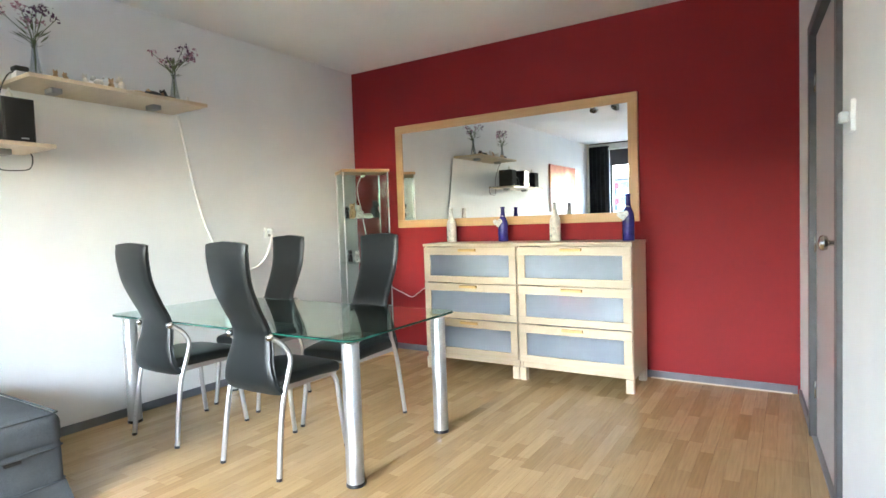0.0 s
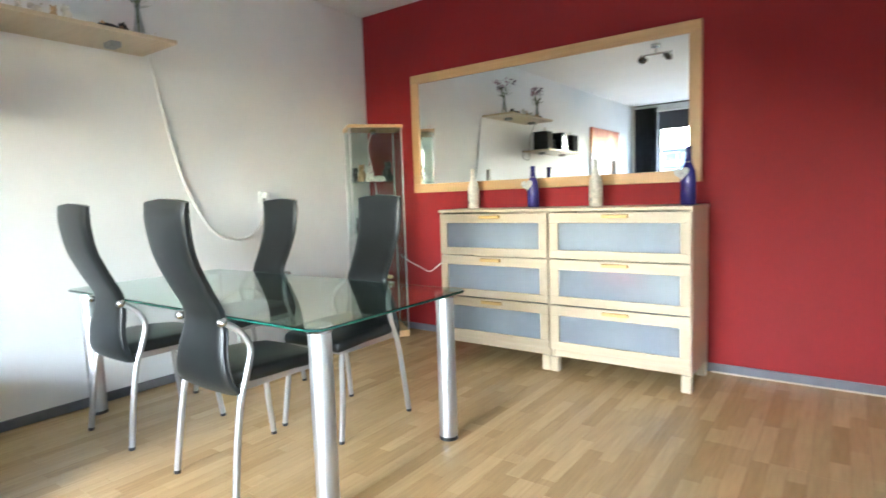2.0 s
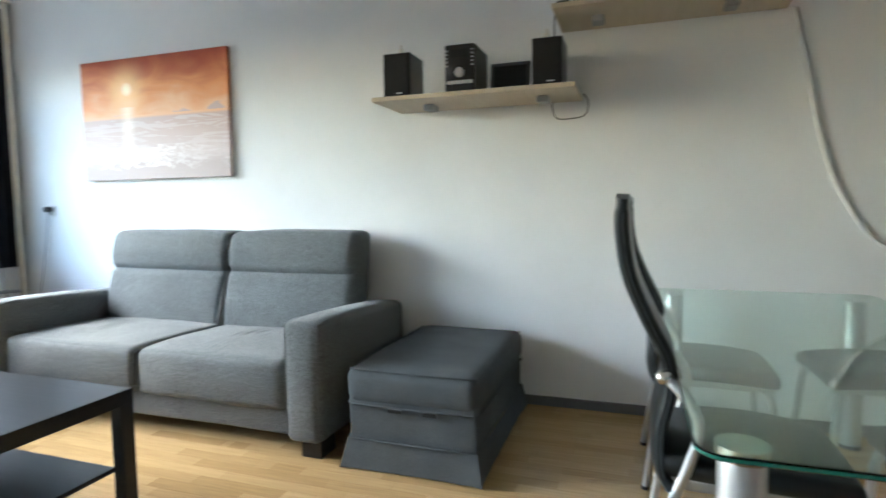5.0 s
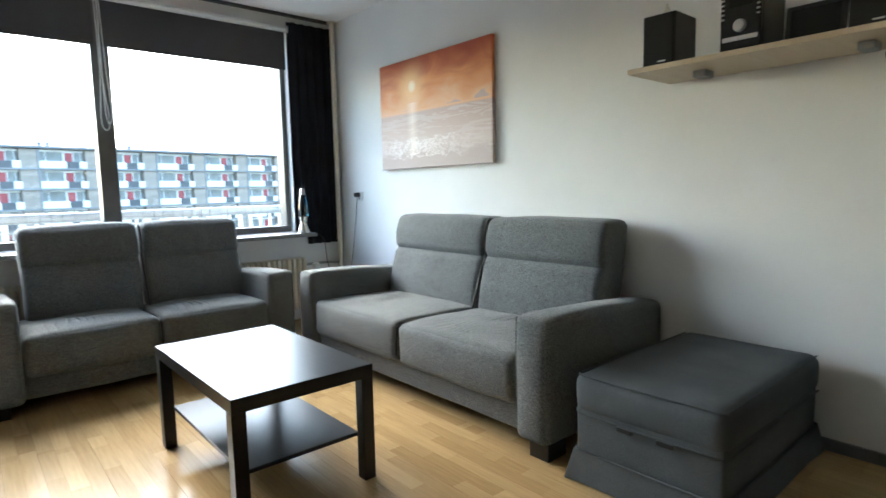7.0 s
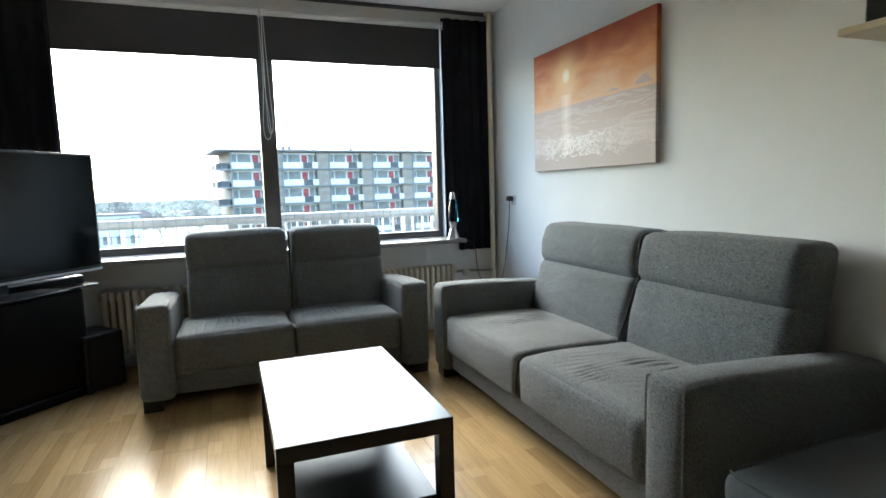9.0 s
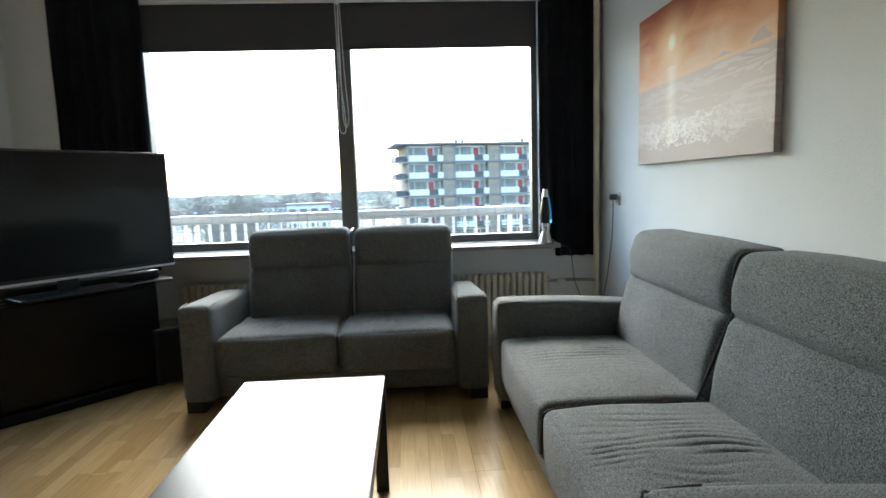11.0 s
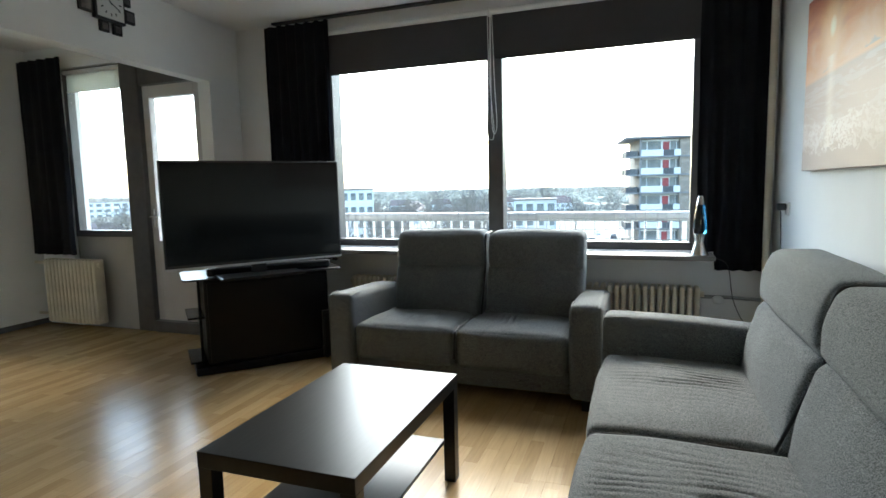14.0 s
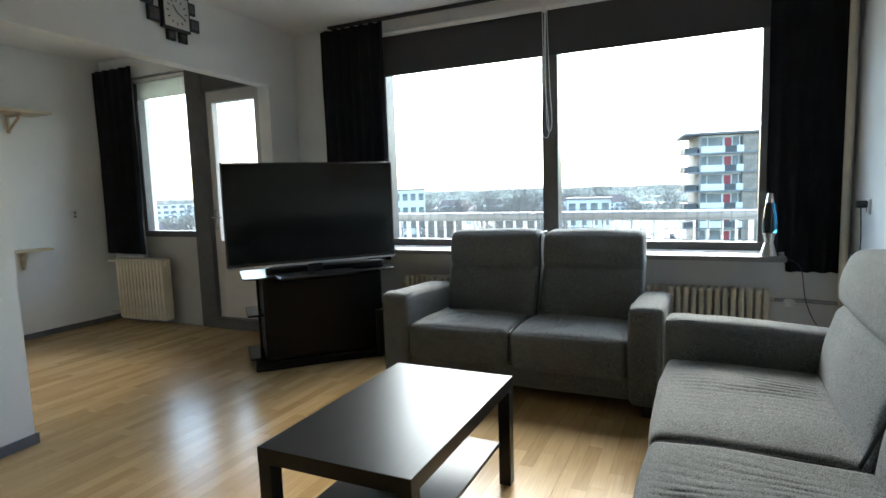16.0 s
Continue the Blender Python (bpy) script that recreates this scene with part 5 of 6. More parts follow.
def deco_bottle(x, y, material, tall, heart, label):
    ob = thing("decorated_bottle", label, "bottle", (x, y, 1.0), group="bottles on the chests")
    k = tall / 0.3
    part("body", lathe(bmesh.new(), [(0.038, 0), (0.041, 0.005), (0.041, 0.14 * k), (0.037, 0.175 * k), (0.021, 0.215 * k), (0.0165, 0.24 * k), (0.0145, 0.285 * k), (0.017, 0.287 * k), (0.017, 0.3 * k), (0.012, 0.3 * k)], 22), material, ob)
    if heart:
        bm = bmesh.new()
        ring = []
        for i in range(28):
            t = 2 * math.pi * i / 28
            ring.append((16 * math.sin(t) ** 3 * 0.0024, (13 * math.cos(t) - 5 * math.cos(2 * t) - 2 * math.cos(3 * t) - math.cos(4 * t)) * 0.0024))
        f = [bm.verts.new((a, -0.045, 0.165 * k + b2)) for a, b2 in ring]
        r = [bm.verts.new((a * 0.9, -0.038, 0.165 * k + b2 * 0.9)) for a, b2 in ring]
        bm.faces.new(f)
        bm.faces.new(list(reversed(r)))
        for i in range(28):
            bm.faces.new((f[i], r[i], r[(i + 1) % 28], f[(i + 1) % 28]))
        bmesh.ops.recalc_face_normals(bm, faces=bm.faces)
        bmesh.ops.transform(bm, matrix=pose(-0.012, -0.004, 0, 0, -6, 8), verts=bm.verts)
        part("heart", bm, M_heart, ob, "white wicker heart tag")
        part("ribbon", tube(bmesh.new(), [(0.018 * math.cos(a), 0.018 * math.sin(a), 0.215 * k - 0.006 * math.sin(a)) for a in (math.pi * 2 * i / 12 for i in range(13))], 0.003, 6), M_heart, ob)
    else:
        bm = lathe(bmesh.new(), [(0.011, 0), (0.009, 0.004)], 12)
        bmesh.ops.transform(bm, matrix=pose(-0.018, -0.034, 0.04, 90, 0, -28), verts=bm.verts)
        part("medallion", bm, M_dark_bracket, ob)


deco_bottle(-2.28, 3.84, M_bottle_white, 0.285, False, "white pearl-coated bottle standing on the chest")
deco_bottle(-1.79, 3.82, M_bottle_blue, 0.275, True, "cobalt blue bottle with a white heart")
deco_bottle(-1.34, 3.78, M_bottle_white, 0.29, False, "white beaded bottle standing on the chest")
deco_bottle(-0.785, 3.7, M_bottle_blue, 0.32, True, "tall cobalt blue bottle with a white heart")

# pale strip along the red wall's skirting
bm = box(2.74, ex(N) - W - 0.04, -0.03, -0.0145, 0.0, 0.007, 0.002)
structure("trim", bm, M_birch, "pale strip along the skirting", "trim").matrix_basis = NR

# ---- picture ----
def sunset():
    """A printed beach sunset; u runs along the canvas, v up."""
    m = bpy.data.materials.new("sunset_print")
    m.use_nodes = True
    n, l = m.node_tree.nodes, m.node_tree.links
    b = n["Principled BSDF"]
    b.inputs["Roughness"].default_value = 0.5
    b.inputs["Specular IOR Level"].default_value = 0.3
    co = n.new("ShaderNodeTexCoord")
    sp = n.new("ShaderNodeSeparateXYZ")
    l.new(co.outputs["Object"], sp.inputs[0])

    def math_node(op, a, b2, c=None):
        q = n.new("ShaderNodeMath")
        q.operation = op
        for i, v in enumerate((a, b2, c)):
            if v is None:
                continue
            if isinstance(v, (int, float)):
                q.inputs[i].default_value = v
            else:
                l.new(v, q.inputs[i])
        return q.outputs[0]

    def noise_node(sx, sy, sz, detail=5, dist=0.0):
        mp = n.new("ShaderNodeMapping")
        mp.inputs["Scale"].default_value = (sx, sy, sz)
        l.new(co.outputs["Object"], mp.inputs["Vector"])
        q = n.new("ShaderNodeTexNoise")
        q.inputs["Scale"].default_value, q.inputs["Detail"].default_value, q.inputs["Distortion"].default_value = 1, detail, dist
        l.new(mp.outputs["Vector"], q.inputs["Vector"])
        return q.outputs["Fac"]

    def mix(f, a, b2):
        q = n.new("ShaderNodeMix")
        q.data_type = "RGBA"
        l.new(f, q.inputs["Factor"])
        for i, v in ((6, a), (7, b2)):
            if isinstance(v, tuple):
                q.inputs[i].default_value = (*v, 1)
            else:
                l.new(v, q.inputs[i])
        return q.outputs[2]

    u, v = sp.outputs["Y"], sp.outputs["Z"]
    cloud = noise_node(1, 3.0, 7.0, 6, 0.8)
    ramp = n.new("ShaderNodeValToRGB")
    stops = [(0.0, (0.45, 0.37, 0.34)), (0.13, (0.45, 0.36, 0.33)), (0.2, (0.55, 0.45, 0.42)), (0.5, (0.5, 0.36, 0.31)), (0.52, (0.72, 0.42, 0.24)), (0.7, (0.68, 0.27, 0.09)), (0.85, (0.48, 0.13, 0.05)), (1.0, (0.36, 0.07, 0.035))]
    ramp.color_ramp.elements[0].position, ramp.color_ramp.elements[0].color = stops[0][0], (*stops[0][1], 1)
    ramp.color_ramp.elements[1].position, ramp.color_ramp.elements[1].color = stops[-1][0], (*stops[-1][1], 1)
    for pos, c in stops[1:-1]:
        e = ramp.color_ramp.elements.new(pos)
        e.color = (*c, 1)
    vv = math_node("DIVIDE", v, 0.81)
    l.new(math_node("ADD", vv, math_node("MULTIPLY", math_node("SUBTRACT", cloud, 0.5), math_node("MULTIPLY", math_node("GREATER_THAN", vv, 0.53), 0.5))), ramp.inputs["Fac"])
    col = ramp.outputs["Color"]
    waves = noise_node(1, 3.0, 26.0, 6, 1.2)
    sea = math_node("MULTIPLY", math_node("LESS_THAN", vv, 0.5), math_node("GREATER_THAN", vv, 0.14))
    col = mix(math_node("MULTIPLY", sea, math_node("MULTIPLY", math_node("GREATER_THAN", waves, 0.52), 0.5)), col, (0.62, 0.54, 0.52))
    edge = math_node("ADD", vv, math_node("MULTIPLY", math_node("SUBTRACT", noise_node(1, 5.0, 0.5, 3), 0.5), 0.25))
    foamy = noise_node(1, 26.0, 40.0, 6, 1.5)
    band = math_node("MULTIPLY", math_node("GREATER_THAN", edge, 0.1), math_node("LESS_THAN", edge, 0.27))
    col = mix(math_node("MULTIPLY", band, math_node("MULTIPLY", math_node("GREATER_THAN", foamy, 0.5), math_node("MAXIMUM", math_node("SUBTRACT", 0.75, math_node("MULTIPLY", math_node("ABSOLUTE", math_node("SUBTRACT", u, 0.45), 0.0), 1.1)), 0.08))), col, (0.86, 0.82, 0.8))
    du = math_node("SUBTRACT", u, 0.41)
    dv = math_node("SUBTRACT", v, 0.605)
    d2 = math_node("ADD", math_node("MULTIPLY", du, du), math_node("MULTIPLY", dv, dv))
    glow = math_node("POWER", math_node("MAXIMUM", math_node("SUBTRACT", 1.0, math_node("MULTIPLY", d2, 9.0)), 0.0), 6.0)
    col = mix(math_node("MULTIPLY", glow, 0.75), col, (0.95, 0.66, 0.33))
    disc = math_node("MAXIMUM", math_node("SUBTRACT", 1.0, math_node("MULTIPLY", d2, 420.0)), 0.0)
    col = mix(math_node("MINIMUM", math_node("MULTIPLY", disc, 0.8), 1.0), col, (0.98, 0.93, 0.75))
    streak = math_node("MULTIPLY", math_node("MAXIMUM", math_node("SUBTRACT", 1.0, math_node("MULTIPLY", math_node("ABSOLUTE", du, 0.0), 14.0)), 0.0), math_node("MULTIPLY", math_node("LESS_THAN", vv, 0.6), math_node("GREATER_THAN", vv, 0.12)))
    col = mix(math_node("MULTIPLY", streak, math_node("ADD", 0.1, math_node("MULTIPLY", waves, 0.6))), col, (0.97, 0.88, 0.78))
    l.new(col, b.inputs["Base Color"])
    return m


pic = thing("canvas_picture", "wide canvas print of an orange beach sunset", "picture", (W, -2.205, 1.293))
part("canvas", box(0.006, 0.036, 0, 1.24, 0, 0.81, 0.003), sunset(), pic)
part("stretcher", box(0.0, 0.008, 0.03, 1.21, 0.03, 0.78, 0.002), M_birch, pic)

# ---- lava lamp ----
M_lava = glass("blue_lamp_liquid", (0.05, 0.2, 0.36), 0.02)
lava = thing("lava_lamp", "silver lava lamp with blue liquid on the sill", "lamp", (-3.0, -2.83, WZ0 - 0.004))
part("base", lathe(bmesh.new(), [(0.052, 0), (0.054, 0.004), (0.03, 0.075), (0.027, 0.085), (0.036, 0.13), (0.04, 0.142)], 28), M_chrome, lava)
part("globe", lathe(bmesh.new(), [(0.038, 0.142), (0.041, 0.16), (0.042, 0.19), (0.034, 0.27), (0.025, 0.325)], 28), M_lava, lava, "blue liquid globe")
part("cap", lathe(bmesh.new(), [(0.026, 0.325), (0.024, 0.33), (0.017, 0.375), (0.014, 0.38)], 24), M_chrome, lava)

# ---- clock with photo frames over the opening ----
M_clock_face = mat("pale_clock_face", (0.6, 0.6, 0.58), 0.4, var=0.05)
M_photo = mat("dim_photo_print", (0.12, 0.11, 0.11), 0.4, var=0.6, scale=25)
ck = thing("wall_clock", "black wall clock ringed by small photo frames", "clock", (ex(-1.68), -1.68, 2.46), ang)
part("frame", box(-0.035, -0.002, -0.115, 0.115, -0.115, 0.115, 0.004), M_black, ck)
part("face", box(-0.038, -0.034, -0.1, 0.1, -0.1, 0.1, 0.001, k=1), M_clock_face, ck)
for i in range(12):
    bm = box(-0.0395, -0.038, -0.004, 0.004, 0.066, 0.084, 0.0005, k=1)
    bmesh.ops.transform(bm, matrix=pose(0, 0, 0, 30 * i, 0, 0), verts=bm.verts)
    part("hour_mark", bm, M_black, ck)
for a, ln, w2 in ((118, 0.075, 0.003), (-40, 0.05, 0.004)):
    bm = box(-0.042, -0.04, -w2, w2, -0.012, ln, 0.0005, k=1)
    bmesh.ops.transform(bm, matrix=pose(0, 0, 0, a, 0, 0), verts=bm.verts)
    part("clock_hand", bm, M_black, ck)
for y, z, s in ((0.165, -0.045, 0.048), (0.21, 0.05, 0.045), (-0.165, -0.045, 0.042), (-0.14, 0.06, 0.04), (0.04, -0.15, 0.034), (-0.06, -0.15, 0.034)):
    fr = part("photo_frame", box(-0.022, -0.002, y - s, y + s, z - s, z + s, 0.003), M_black, ck)
    part("photo", box(-0.024, -0.021, y - s + 0.014, y + s - 0.014, z - s + 0.014, z + s - 0.014, 0.0005, k=1), M_photo, fr)

# ---- small shelves in the side room ----
for z, d in ((2.02, 0.3), (0.81, 0.12)):
    sh = thing("side_shelf", "pale wooden shelf on the side-room end wall", "shelf", (NE, -1.95, z))
    part("board", box(-d, -0.001, -0.12, 0.8, -0.011, 0.011, 0.003), M_birch, sh)
    part("bracket", box(-d * 0.75, -0.001, 0.08, 0.1, -0.035, -0.0115, 0.003), M_birch, sh)
    part("bracket_post", box(-0.03, -0.001, 0.08, 0.1, -0.17, -0.036, 0.003), M_birch, sh)
    bm = tube(bmesh.new(), [(-d * 0.65, 0.09, -0.03), (-0.02, 0.09, -0.15)], 0.012, 6)
    part("brace", bm, M_birch, sh)

# ---- ceiling spot bar ----
sp = thing("ceiling_spotlight", "chrome two-armed spotlight bar on the ceiling", "ceiling light", (-1.8, 1.25, H))
part("mount", lathe(bmesh.new(), [(0.05, -0.03), (0.05, -0.002)], 20), M_chrome, sp)
part("drop", tube(bmesh.new(), [(0, 0, -0.03), (0, 0, -0.1)], 0.008), M_chrome, sp)
part("bar", tube(bmesh.new(), [(-0.17, 0, -0.1), (0.17, 0, -0.1)], 0.01), M_chrome, sp)
for sx in (-1, 1):
    for a in (40, -35):
        bm = lathe(bmesh.new(), [(0.012, 0), (0.03, 0.03), (0.042, 0.075), (0.036, 0.077), (0.02, 0.03)], 16)
        bmesh.ops.transform(bm, matrix=pose(sx * 0.15, 0.0, -0.1, 180 + a, sx * 25, 0), verts=bm.verts)
        part("spot_shade", bm, M_chrome, sp)

# ---- balcony ----
M_concrete = mat("weathered_concrete", (0.36, 0.36, 0.35), 0.85, var=0.2, scale=3, fine=0.1, fine_scale=80)
# The rails' white is dimmed in the colour against overexposure; the soffit shares it.
M_rail_dark = mat("darkened_white_paint", (0.22, 0.225, 0.22), 0.45, var=0.12, scale=5)
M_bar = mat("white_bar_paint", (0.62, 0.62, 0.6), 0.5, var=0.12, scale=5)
M_net = mat("grey_net_cord", (0.12, 0.125, 0.125), 0.8)
bm = bmesh.new()
plain(bm, -3.8, 3.3, -4.4, S - 0.25, -0.25, -0.08)
structure("balcony_slab", bm, M_concrete, "grey concrete balcony slab outside the windows", "balcony")
bm = bmesh.new()
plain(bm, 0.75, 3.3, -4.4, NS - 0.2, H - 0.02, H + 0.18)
structure("balcony_soffit", bm, M_rail_dark, "balcony soffit over the side room, its white paint darkened", "balcony")
bal = thing("balcony_railing", "white balcony railing with bars, darkened rails and a wire net", "railing", (0, -4.25, 0))
part("top_rail", rbox(bmesh.new(), (-0.3, 0, 0.955), (6.9, 0.12, 0.085), 0.035, k=3), M_rail_dark, bal)
part("lower_rail", rbox(bmesh.new(), (-0.3, 0, 0.02), (6.9, 0.04, 0.04), 0.005), M_rail_dark, bal)
one = None
for i in range(63):
    x = -3.65 + i * 0.1085
    if one is None:
        one = part("bar", box(-0.011, 0.011, -0.012, 0.012, -0.08, 0.92, 0.003, k=1), M_bar, bal)
        one.location.x = x
    else:
        o = one.copy()
        scene.collection.objects.link(o)
        o.location.x = x
        if i % 6 == 0:
            o.scale = (1.8, 1.4, 1)
bm = bmesh.new()
rng = random.Random(8)
for i in range(78):
    x = -3.65 + i * 0.088
    tube(bm, [(x, 0.06, 0.0), (x + 0.012 * rng.uniform(-1, 1), 0.075, 0.5), (x + 0.01 * rng.uniform(-1, 1), 0.065, 1.0), (x, 0.0, 1.02)], 0.0026, 3, False)
for j in range(12):
    z = 0.05 + j * 0.088
    tube(bm, [(-3.65 + k * 0.22, 0.068 + 0.008 * rng.random(), z + 0.012 * rng.uniform(-1, 1)) for k in range(32)], 0.0026, 3, False)
tagged(part("net", bm, M_net, bal), kind="stuff")

# ---- outside: ground, road, houses, trees ----
GZ = -14.0
M_ground = mat("winter_grass_and_paving", (0.17, 0.17, 0.14), 0.95, var=0.5, scale=0.03, fine=0.3, fine_scale=0.3)
M_road = mat("pale_paving", (0.4, 0.39, 0.38), 0.9, var=0.2, scale=0.2)
M_facade = mat("white_facade_panel", (0.52, 0.53, 0.52), 0.6, var=0.08, scale=0.6)
M_brown = mat("brown_facade_brick", (0.22, 0.185, 0.15), 0.85, var=0.2, scale=1.2, fine=0.2, fine_scale=9)
M_slab = mat("grey_slab_edge", (0.17, 0.17, 0.17), 0.8, var=0.2, scale=0.8)
M_win_far = mat("far_window_glass", (0.17, 0.18, 0.175), 0.35, var=0.6, scale=0.7)
M_dark_panel = mat("dark_grey_panel", (0.05, 0.052, 0.055), 0.6, var=0.2, scale=0.7)
M_red_door = mat("red_door_paint", (0.22, 0.025, 0.03), 0.5, var=0.1)
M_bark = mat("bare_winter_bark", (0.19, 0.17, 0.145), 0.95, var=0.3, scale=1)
# Far woods much paler than the bark: distance haze mixed into the base colour.
M_wood_hazed = mat("hazed_bare_woods", (0.42, 0.37, 0.3), 0.98, var=0.45, scale=0.05, fine=0.4, fine_scale=0.6)
M_roof = mat("grey_roofing", (0.2, 0.18, 0.17), 0.85, var=0.3, scale=0.3)
M_roof_red = mat("red_brown_roof_tiles", (0.13, 0.1, 0.09), 0.85, var=0.3, scale=0.3)
bm = bmesh.new()
v = [bm.verts.new(p) for p in ((-3000, -4000, GZ), (3000, -4000, GZ), (3000, 600, GZ), (-3000, 600, GZ))]
bm.faces.new(v)
structure("ground", bm, M_ground, "wide ground of winter grass and paving", "ground")
bm = bmesh.new()
for pts in (((2, -45), (9, -45), (14, -420), (9, -420)), ((-60, -62), (120, -52), (120, -59), (-60, -69))):
    z = GZ + (0.05 if pts[0][0] == 2 else 0.03)
    bm.faces.new([bm.verts.new((x, y, z)) for x, y in pts])
bmesh.ops.recalc_face_normals(bm, faces=bm.faces)
structure("road", bm, M_road, "pale street far below the balcony", "road")

apt = thing("apartment_building", "tall gallery flat with white balconies and red doors", "apartment building", (-2.05, -94.0, 0), 189.2)
ST, BAY, TOP, BAYS, ROWS_N = 2.86, 8.1, 8.5, 7, 8
part("wall", box(0, BAY * BAYS, 1.2, 12, GZ, TOP - 0.35, 0.02, k=1), M_brown, apt)
part("roof", box(-2.2, BAY * BAYS + 1, -0.25, 12.3, TOP - 0.35, TOP, 0.03, k=1), M_slab, apt)
for x in (9.5, 10.6, 22.0):
    part("roof_vent", box(x, x + 0.6, 5, 5.6, TOP, TOP + 1.0, 0.03, k=1), M_slab, apt)


def shared(name, bm, material, parent):
    """A first piece, and a function that sets down more on the same mesh."""
    ob = part(name, bm, material, parent, smooth=False)
    state = {"first": True}

    def put(x, y, z, sx=1.0):
        o = ob
        if not state["first"]:
            o = ob.copy()
            scene.collection.objects.link(o)
        state["first"] = False
        o.location = (x, y, z)
        o.scale.x = sx
        return o
    return put


put_slab = shared("floor_slab", box(-2.2, BAY * BAYS, 0.0, 1.2, -0.12, 0.12, 0.01, k=1), M_slab, apt)
put_brick = shared("brick_panel", box(0, 2.1, 0.25, 1.15, 0.12, ST - 0.12, 0.01, k=1), M_brown, apt)
put_white = shared("balcony", box(0, 3.3, 0.02, 0.1, 0.12, 1.1, 0.01, k=1), M_facade, apt)
put_dark = shared("dark_balcony", box(0, 1.55, 0.0, 0.1, 0.12, 1.05, 0.01, k=1), M_dark_panel, apt)
put_back = shared("gallery_wall", box(0, 6.0, 1.12, 1.19, 0.12, ST - 0.12, 0.01, k=1), M_facade, apt)
put_win = shared("window", box(0, 1.0, 1.04, 1.1, 0.95, ST - 0.4, 0.01, k=1), M_win_far, apt)
put_sash = shared("window_bar", box(0, 0.1, 1.0, 1.06, 0.9, ST - 0.35, 0.005, k=1), M_facade, apt)
put_door = shared("entrance_door", box(0, 0.95, 1.03, 1.1, 0.14, 2.35, 0.01, k=1), M_red_door, apt)
put_pier = shared("pier", box(-0.14, 0.14, 0.1, 1.2, -ST / 2 + 0.12, ST / 2 - 0.12, 0.01, k=1), M_slab, apt)
put_end = shared("end_balcony", box(-2.1, -0.3, 0.3, 3.0, 0.05, 1.0, 0.02, k=1), M_dark_panel, apt)
for r in range(ROWS_N):
    z = TOP - 0.35 - ST * (r + 1)
    put_slab(0, 0, z)
    put_end(0, 0, z)
    put_end(0, 3.2, z)
    for b in range(BAYS):
        x = b * BAY
        put_pier(x + 0.14, 0, z + ST / 2)
        put_back(x + 0.15, 0, z)
        put_white(x + 0.2, 0, z, 1.0)
        put_dark(x + 3.55, 0, z)
        put_white(x + 5.15, 0, z, 0.28)
        put_win(x + 0.4, 0, z, 0.7)
        put_win(x + 1.3, 0, z, 2.0)
        put_win(x + 4.7, 0, z, 0.9)
        put_win(x + 5.65, 0, z, 0.45)
        for dx in (0.32, 1.15, 3.3, 4.62, 5.57):
            put_sash(x + dx, 0, z)
        put_door(x + 3.6, 0, z)
        put_brick(x + 6.0, 0, z)


def block(name, label, x, y, w, d, top, turn, floors, cols):
    """A plain flat-roofed block with a grid of windows."""
    ob = thing(name, label, "building", (x, y, 0), turn)
    part("wall", box(-w / 2, w / 2, 0, d, GZ, top - 0.3, 0.02, k=1), M_facade, ob)
    part("roof", box(-w / 2 - 0.3, w / 2 + 0.3, -0.3, d + 0.3, top - 0.3, top, 0.02, k=1), M_roof, ob)
    st = 2.9
    cw = w / cols
    pw = shared("window", box(-cw * 0.32, cw * 0.32, -0.06, 0.03, 0.9, 2.4, 0.01, k=1), M_win_far, ob)
    for r in range(floors):
        for c in range(cols):
            pw(-w / 2 + cw * (c + 0.5), 0, top - 0.5 - st * (r + 1))


block("flat_block", "white four-storey block beyond the trees", 55, -104, 8.5, 6, 1.4, 208, 4, 5)
block("school_building", "low white building among bare trees", 18, -112, 8.5, 7, -1.5, 190, 3, 4)
block("flat_block", "long pale block far beyond the side room", 290, -190, 130, 10, -2.6, 237, 4, 32)


def bare_tree(seed, high):
    """A leafless tree: trunk, forking limbs and a haze of twigs."""
    ob = thing("bare_tree", "leafless winter tree with fine grey twigs", "tree", group="bare trees below the balcony")
    rng = random.Random(seed)
    limbs, twigs = bmesh.new(), bmesh.new()

    def grow(p, d, ln, r, depth):
        e = p + d * ln
        tube(limbs if depth < 2 else twigs, [p, (p + e) / 2 + Vector((rng.gauss(0, 1), rng.gauss(0, 1), 0)) * ln * 0.05, e], [r, r * 0.8, r * 0.6], 5 if depth < 2 else 3, False)
        if depth >= 4:
            return
        for k in range(4 if depth else 6):
            nd = (d + Vector((rng.gauss(0, 1), rng.gauss(0, 1), rng.gauss(0.25, 0.5))) * 0.55).normalized()
            grow(p + d * ln * rng.uniform(0.5, 1.0), nd, ln * rng.uniform(0.5, 0.72), max(r * 0.5, 0.04), depth + 1)

    grow(Vector((0, 0, 0)), Vector((0, 0, 1)), high * 0.38, high * 0.016, 0)
    part("trunk", limbs, M_bark, ob)
    part("crown", twigs, M_bark, ob)
    return ob


t1, t2 = bare_tree(1, 16.5), bare_tree(2, 15)
rng = random.Random(11)
spots = []
for k in range(150):
    a = radians(rng.uniform(-8, 48) if k < 130 else rng.uniform(45, 62))
    r = rng.uniform(62, 210)
    spots.append((-2.5 + math.sin(a) * r, -math.cos(a) * r))
spots = [(x, y) for x, y in spots if not (x < 5 and y < -60 and y > -96) and not (1 < x < 14 and y > -200)]
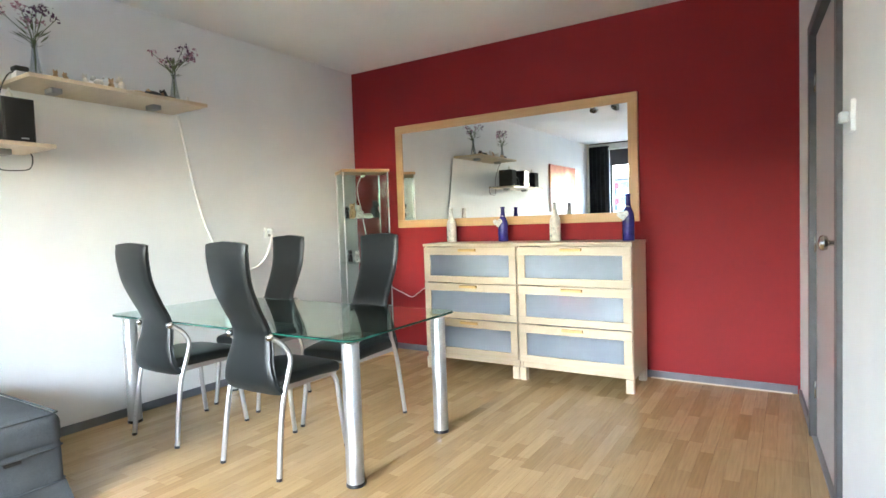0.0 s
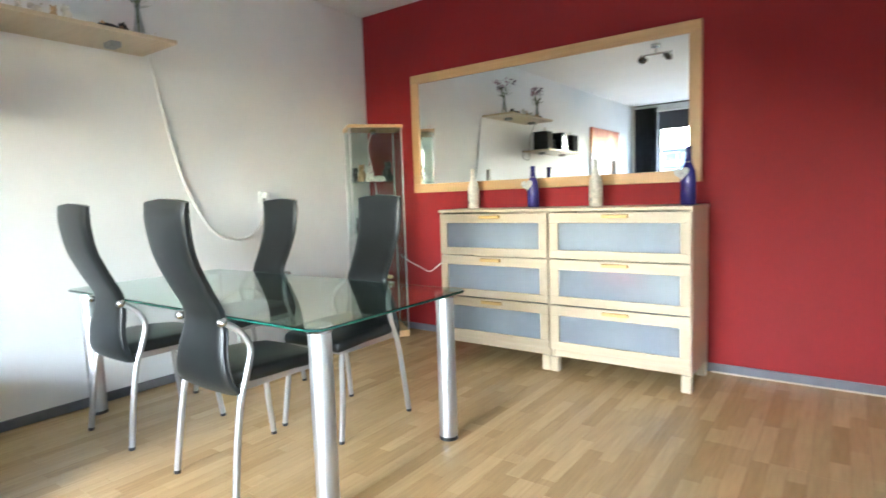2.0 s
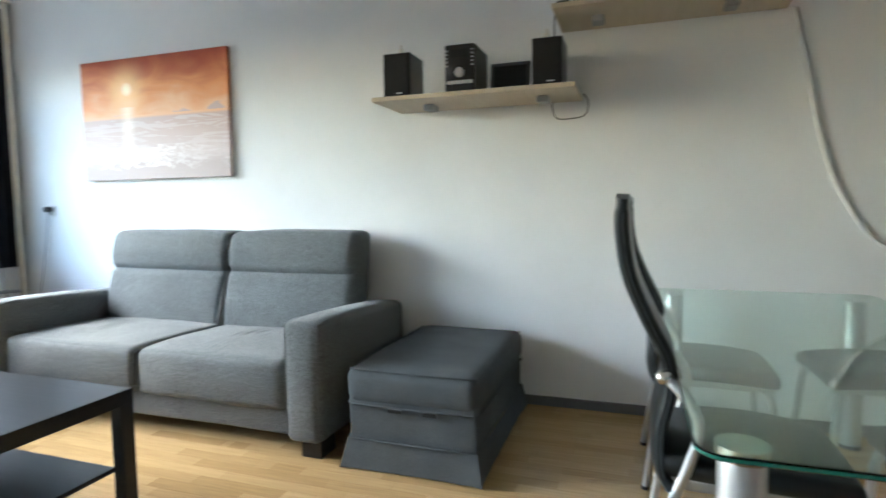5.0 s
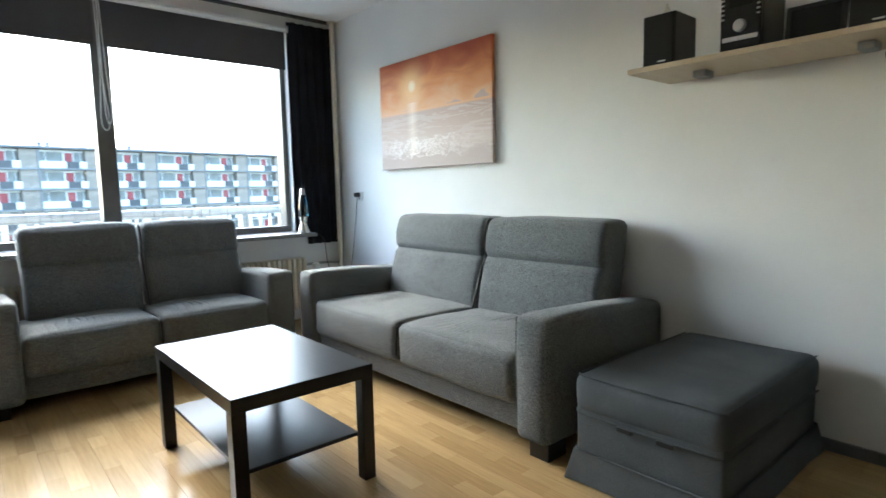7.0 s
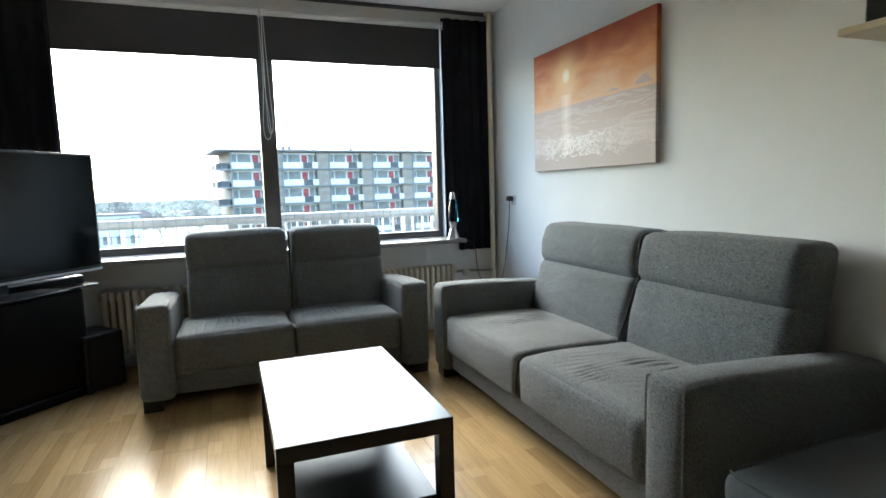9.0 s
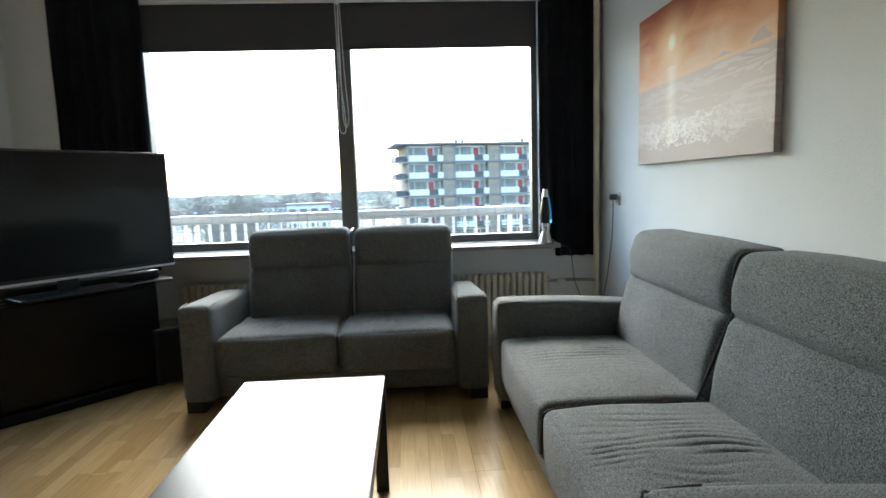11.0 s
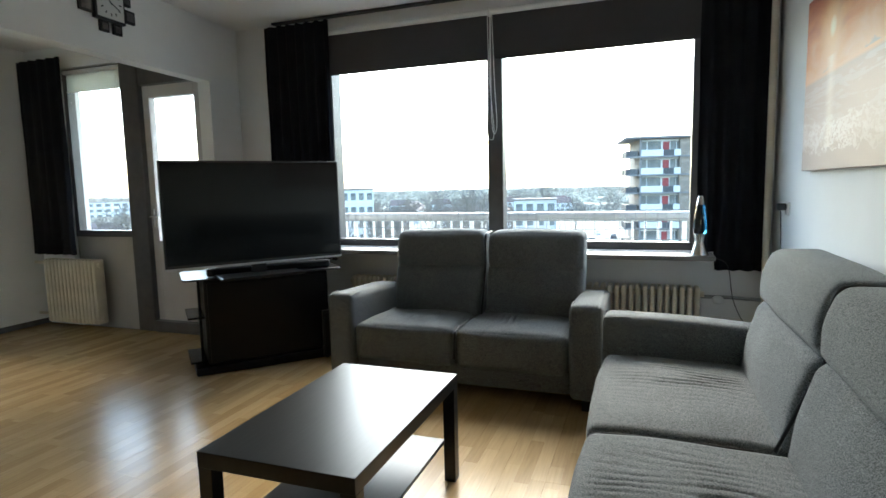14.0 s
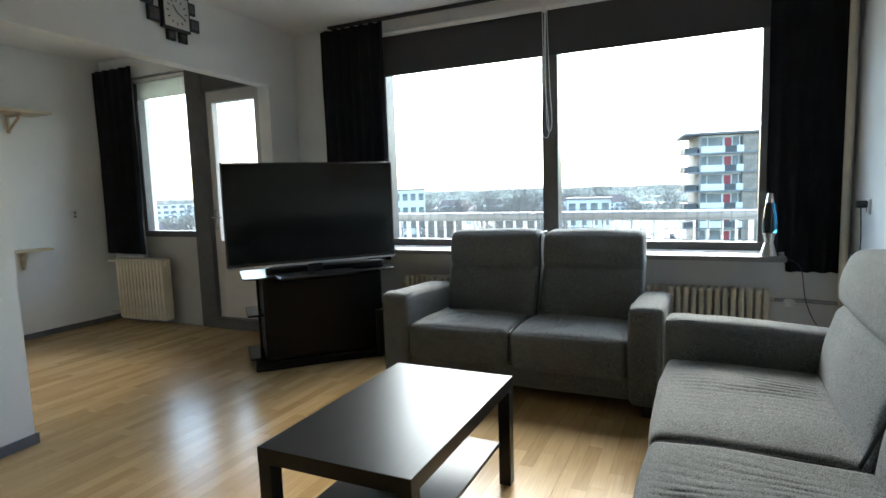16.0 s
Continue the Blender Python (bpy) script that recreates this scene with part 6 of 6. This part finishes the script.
for k, (x, y) in enumerate(spots):
    m = pose(x, y, GZ, 0, 0, rng.uniform(0, 360))
    if k < 2:
        (t1, t2)[k].matrix_basis = m
    else:
        o = copy_thing((t1, t2)[k % 2], m)
        s = rng.uniform(0.8, 1.15)
        o.scale = (s, s, s)


def small_house():
    ob = thing("terraced_house", "small far house with a pitched tiled roof", "house", group="houses below the horizon")
    part("wall", box(-5, 5, -4, 4, 0, 5.2, 0.02, k=1), M_facade, ob)
    bm = bmesh.new()
    q = [bm.verts.new(p) for p in ((-5.2, -4.3, 5.2), (5.2, -4.3, 5.2), (5.2, 4.3, 5.2), (-5.2, 4.3, 5.2), (-5.2, 0, 8.4), (5.2, 0, 8.4))]
    for f in ((0, 1, 5, 4), (2, 3, 4, 5), (0, 4, 3), (1, 2, 5), (3, 2, 1, 0)):
        bm.faces.new([q[i] for i in f])
    part("roof", bm, M_roof_red, ob, smooth=False)
    for x in (-3, 0, 3):
        part("window", box(x - 0.8, x + 0.8, 3.98, 4.04, 3.2, 4.5, 0.01, k=1), M_win_far, ob)
        part("window", box(x - 0.8, x + 0.8, 3.98, 4.04, 0.8, 2.2, 0.01, k=1), M_win_far, ob)
    return ob


hs = small_house()
first = True
for k in range(34):
    a = radians(rng.uniform(-12, 60))
    r = rng.uniform(150, 420)
    m = pose(-2.5 + math.sin(a) * r, -math.cos(a) * r, GZ, 0, 0, rng.choice((0, 8, 90, 170, 20)))
    if first:
        hs.matrix_basis, first = m, False
    else:
        copy_thing(hs, m)

# Woodland strips, whose pale colour carries the haze of distance.
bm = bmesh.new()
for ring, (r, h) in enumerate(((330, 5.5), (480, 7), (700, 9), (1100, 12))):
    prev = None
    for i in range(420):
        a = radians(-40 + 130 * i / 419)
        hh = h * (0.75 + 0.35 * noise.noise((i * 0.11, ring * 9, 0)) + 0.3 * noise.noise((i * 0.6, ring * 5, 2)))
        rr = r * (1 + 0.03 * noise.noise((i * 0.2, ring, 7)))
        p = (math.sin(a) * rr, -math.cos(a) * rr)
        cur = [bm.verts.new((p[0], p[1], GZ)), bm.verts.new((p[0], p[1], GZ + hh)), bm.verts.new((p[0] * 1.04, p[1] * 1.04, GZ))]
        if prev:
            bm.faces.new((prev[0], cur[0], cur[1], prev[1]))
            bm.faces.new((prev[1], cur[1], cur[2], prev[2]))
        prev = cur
tagged(part("far_woods", bm, M_wood_hazed, None, smooth=False), "low bands of bare woodland towards the horizon, paled for haze", "woods", kind="stuff")


def parked_car(material, label):
    ob = thing("parked_car", label, "car", group="cars in the street below")
    part("body", rbox(bmesh.new(), (0, 0, 0.6), (1.7, 4.2, 0.65), 0.18, n=(1, 2, 1), k=3), material, ob)
    part("cabin", rbox(bmesh.new(), (0, -0.2, 1.12), (1.45, 2.2, 0.55), 0.2, k=3), M_win_far, ob)
    for sx in (-0.75, 0.75):
        for y in (-1.3, 1.3):
            bm = lathe(bmesh.new(), [(0.3, -0.1), (0.32, -0.06), (0.32, 0.06), (0.3, 0.1)], 14)
            bmesh.ops.transform(bm, matrix=pose(sx, y, 0.32, 0, 90, 0), verts=bm.verts)
            part("wheel", bm, M_dark_panel, ob)
    return ob


ca, cb2 = parked_car(M_dark_panel, "dark parked car in the street"), parked_car(M_facade, "white parked car in the street")
ca.matrix_basis, cb2.matrix_basis = pose(3.6, -62, GZ + 0.05), pose(8.6, -70, GZ + 0.05, 0, 0, 180)
for k in range(10):
    copy_thing((ca, cb2)[k % 2], pose((4.0, 9.0)[k % 2] + k * 0.12, -72 - k * 11, GZ + 0.05, 0, 0, 2))

# ---- laminate boards ----
def boards():
    floor_ob = bpy.data.objects["floor"]
    rng = random.Random(4)
    cache = {}
    bw = 0.1929
    x = W
    row = 0
    while x < NE - 0.01:
        x1 = min(x + bw, NE)
        y0 = S if x < ex(S) else NS
        y_end = N + 0.1 if x < E0 else max(NN, N + 0.1 - (x - E0) / LEAN_E)
        y = y0
        first = 0.25 + rng.random() * 0.95
        while y < y_end - 0.005:
            ln = min(first if y == y0 else 1.2, y_end - y)
            key = (round(x1 - x, 4), round(ln, 3))
            if key not in cache:
                bm = bmesh.new()
                a, b2, g, t = (x1 - x) / 2, ln / 2, 0.0002, 0.0006
                lo = [bm.verts.new((sx * (a - g), sy * (b2 - g), -0.01)) for sx, sy in ((-1, -1), (1, -1), (1, 1), (-1, 1))]
                md = [bm.verts.new((sx * (a - g), sy * (b2 - g), -0.001)) for sx, sy in ((-1, -1), (1, -1), (1, 1), (-1, 1))]
                hi = [bm.verts.new((sx * (a - g - t), sy * (b2 - g - t), 0)) for sx, sy in ((-1, -1), (1, -1), (1, 1), (-1, 1))]
                for r0, r1 in ((lo, md), (md, hi)):
                    for j in range(4):
                        bm.faces.new((r0[j], r0[(j + 1) % 4], r1[(j + 1) % 4], r1[j]))
                bm.faces.new(hi)
                me = bpy.data.meshes.new("plank")
                bm.to_mesh(me)
                bm.free()
                me.materials.append(M_floor)
                cache[key] = me
            o = new("plank", cache[key])
            o.location = ((x + x1) / 2, y + ln / 2, 0)
            o.parent = floor_ob
            y += ln
        x += bw
        row += 1


boards()
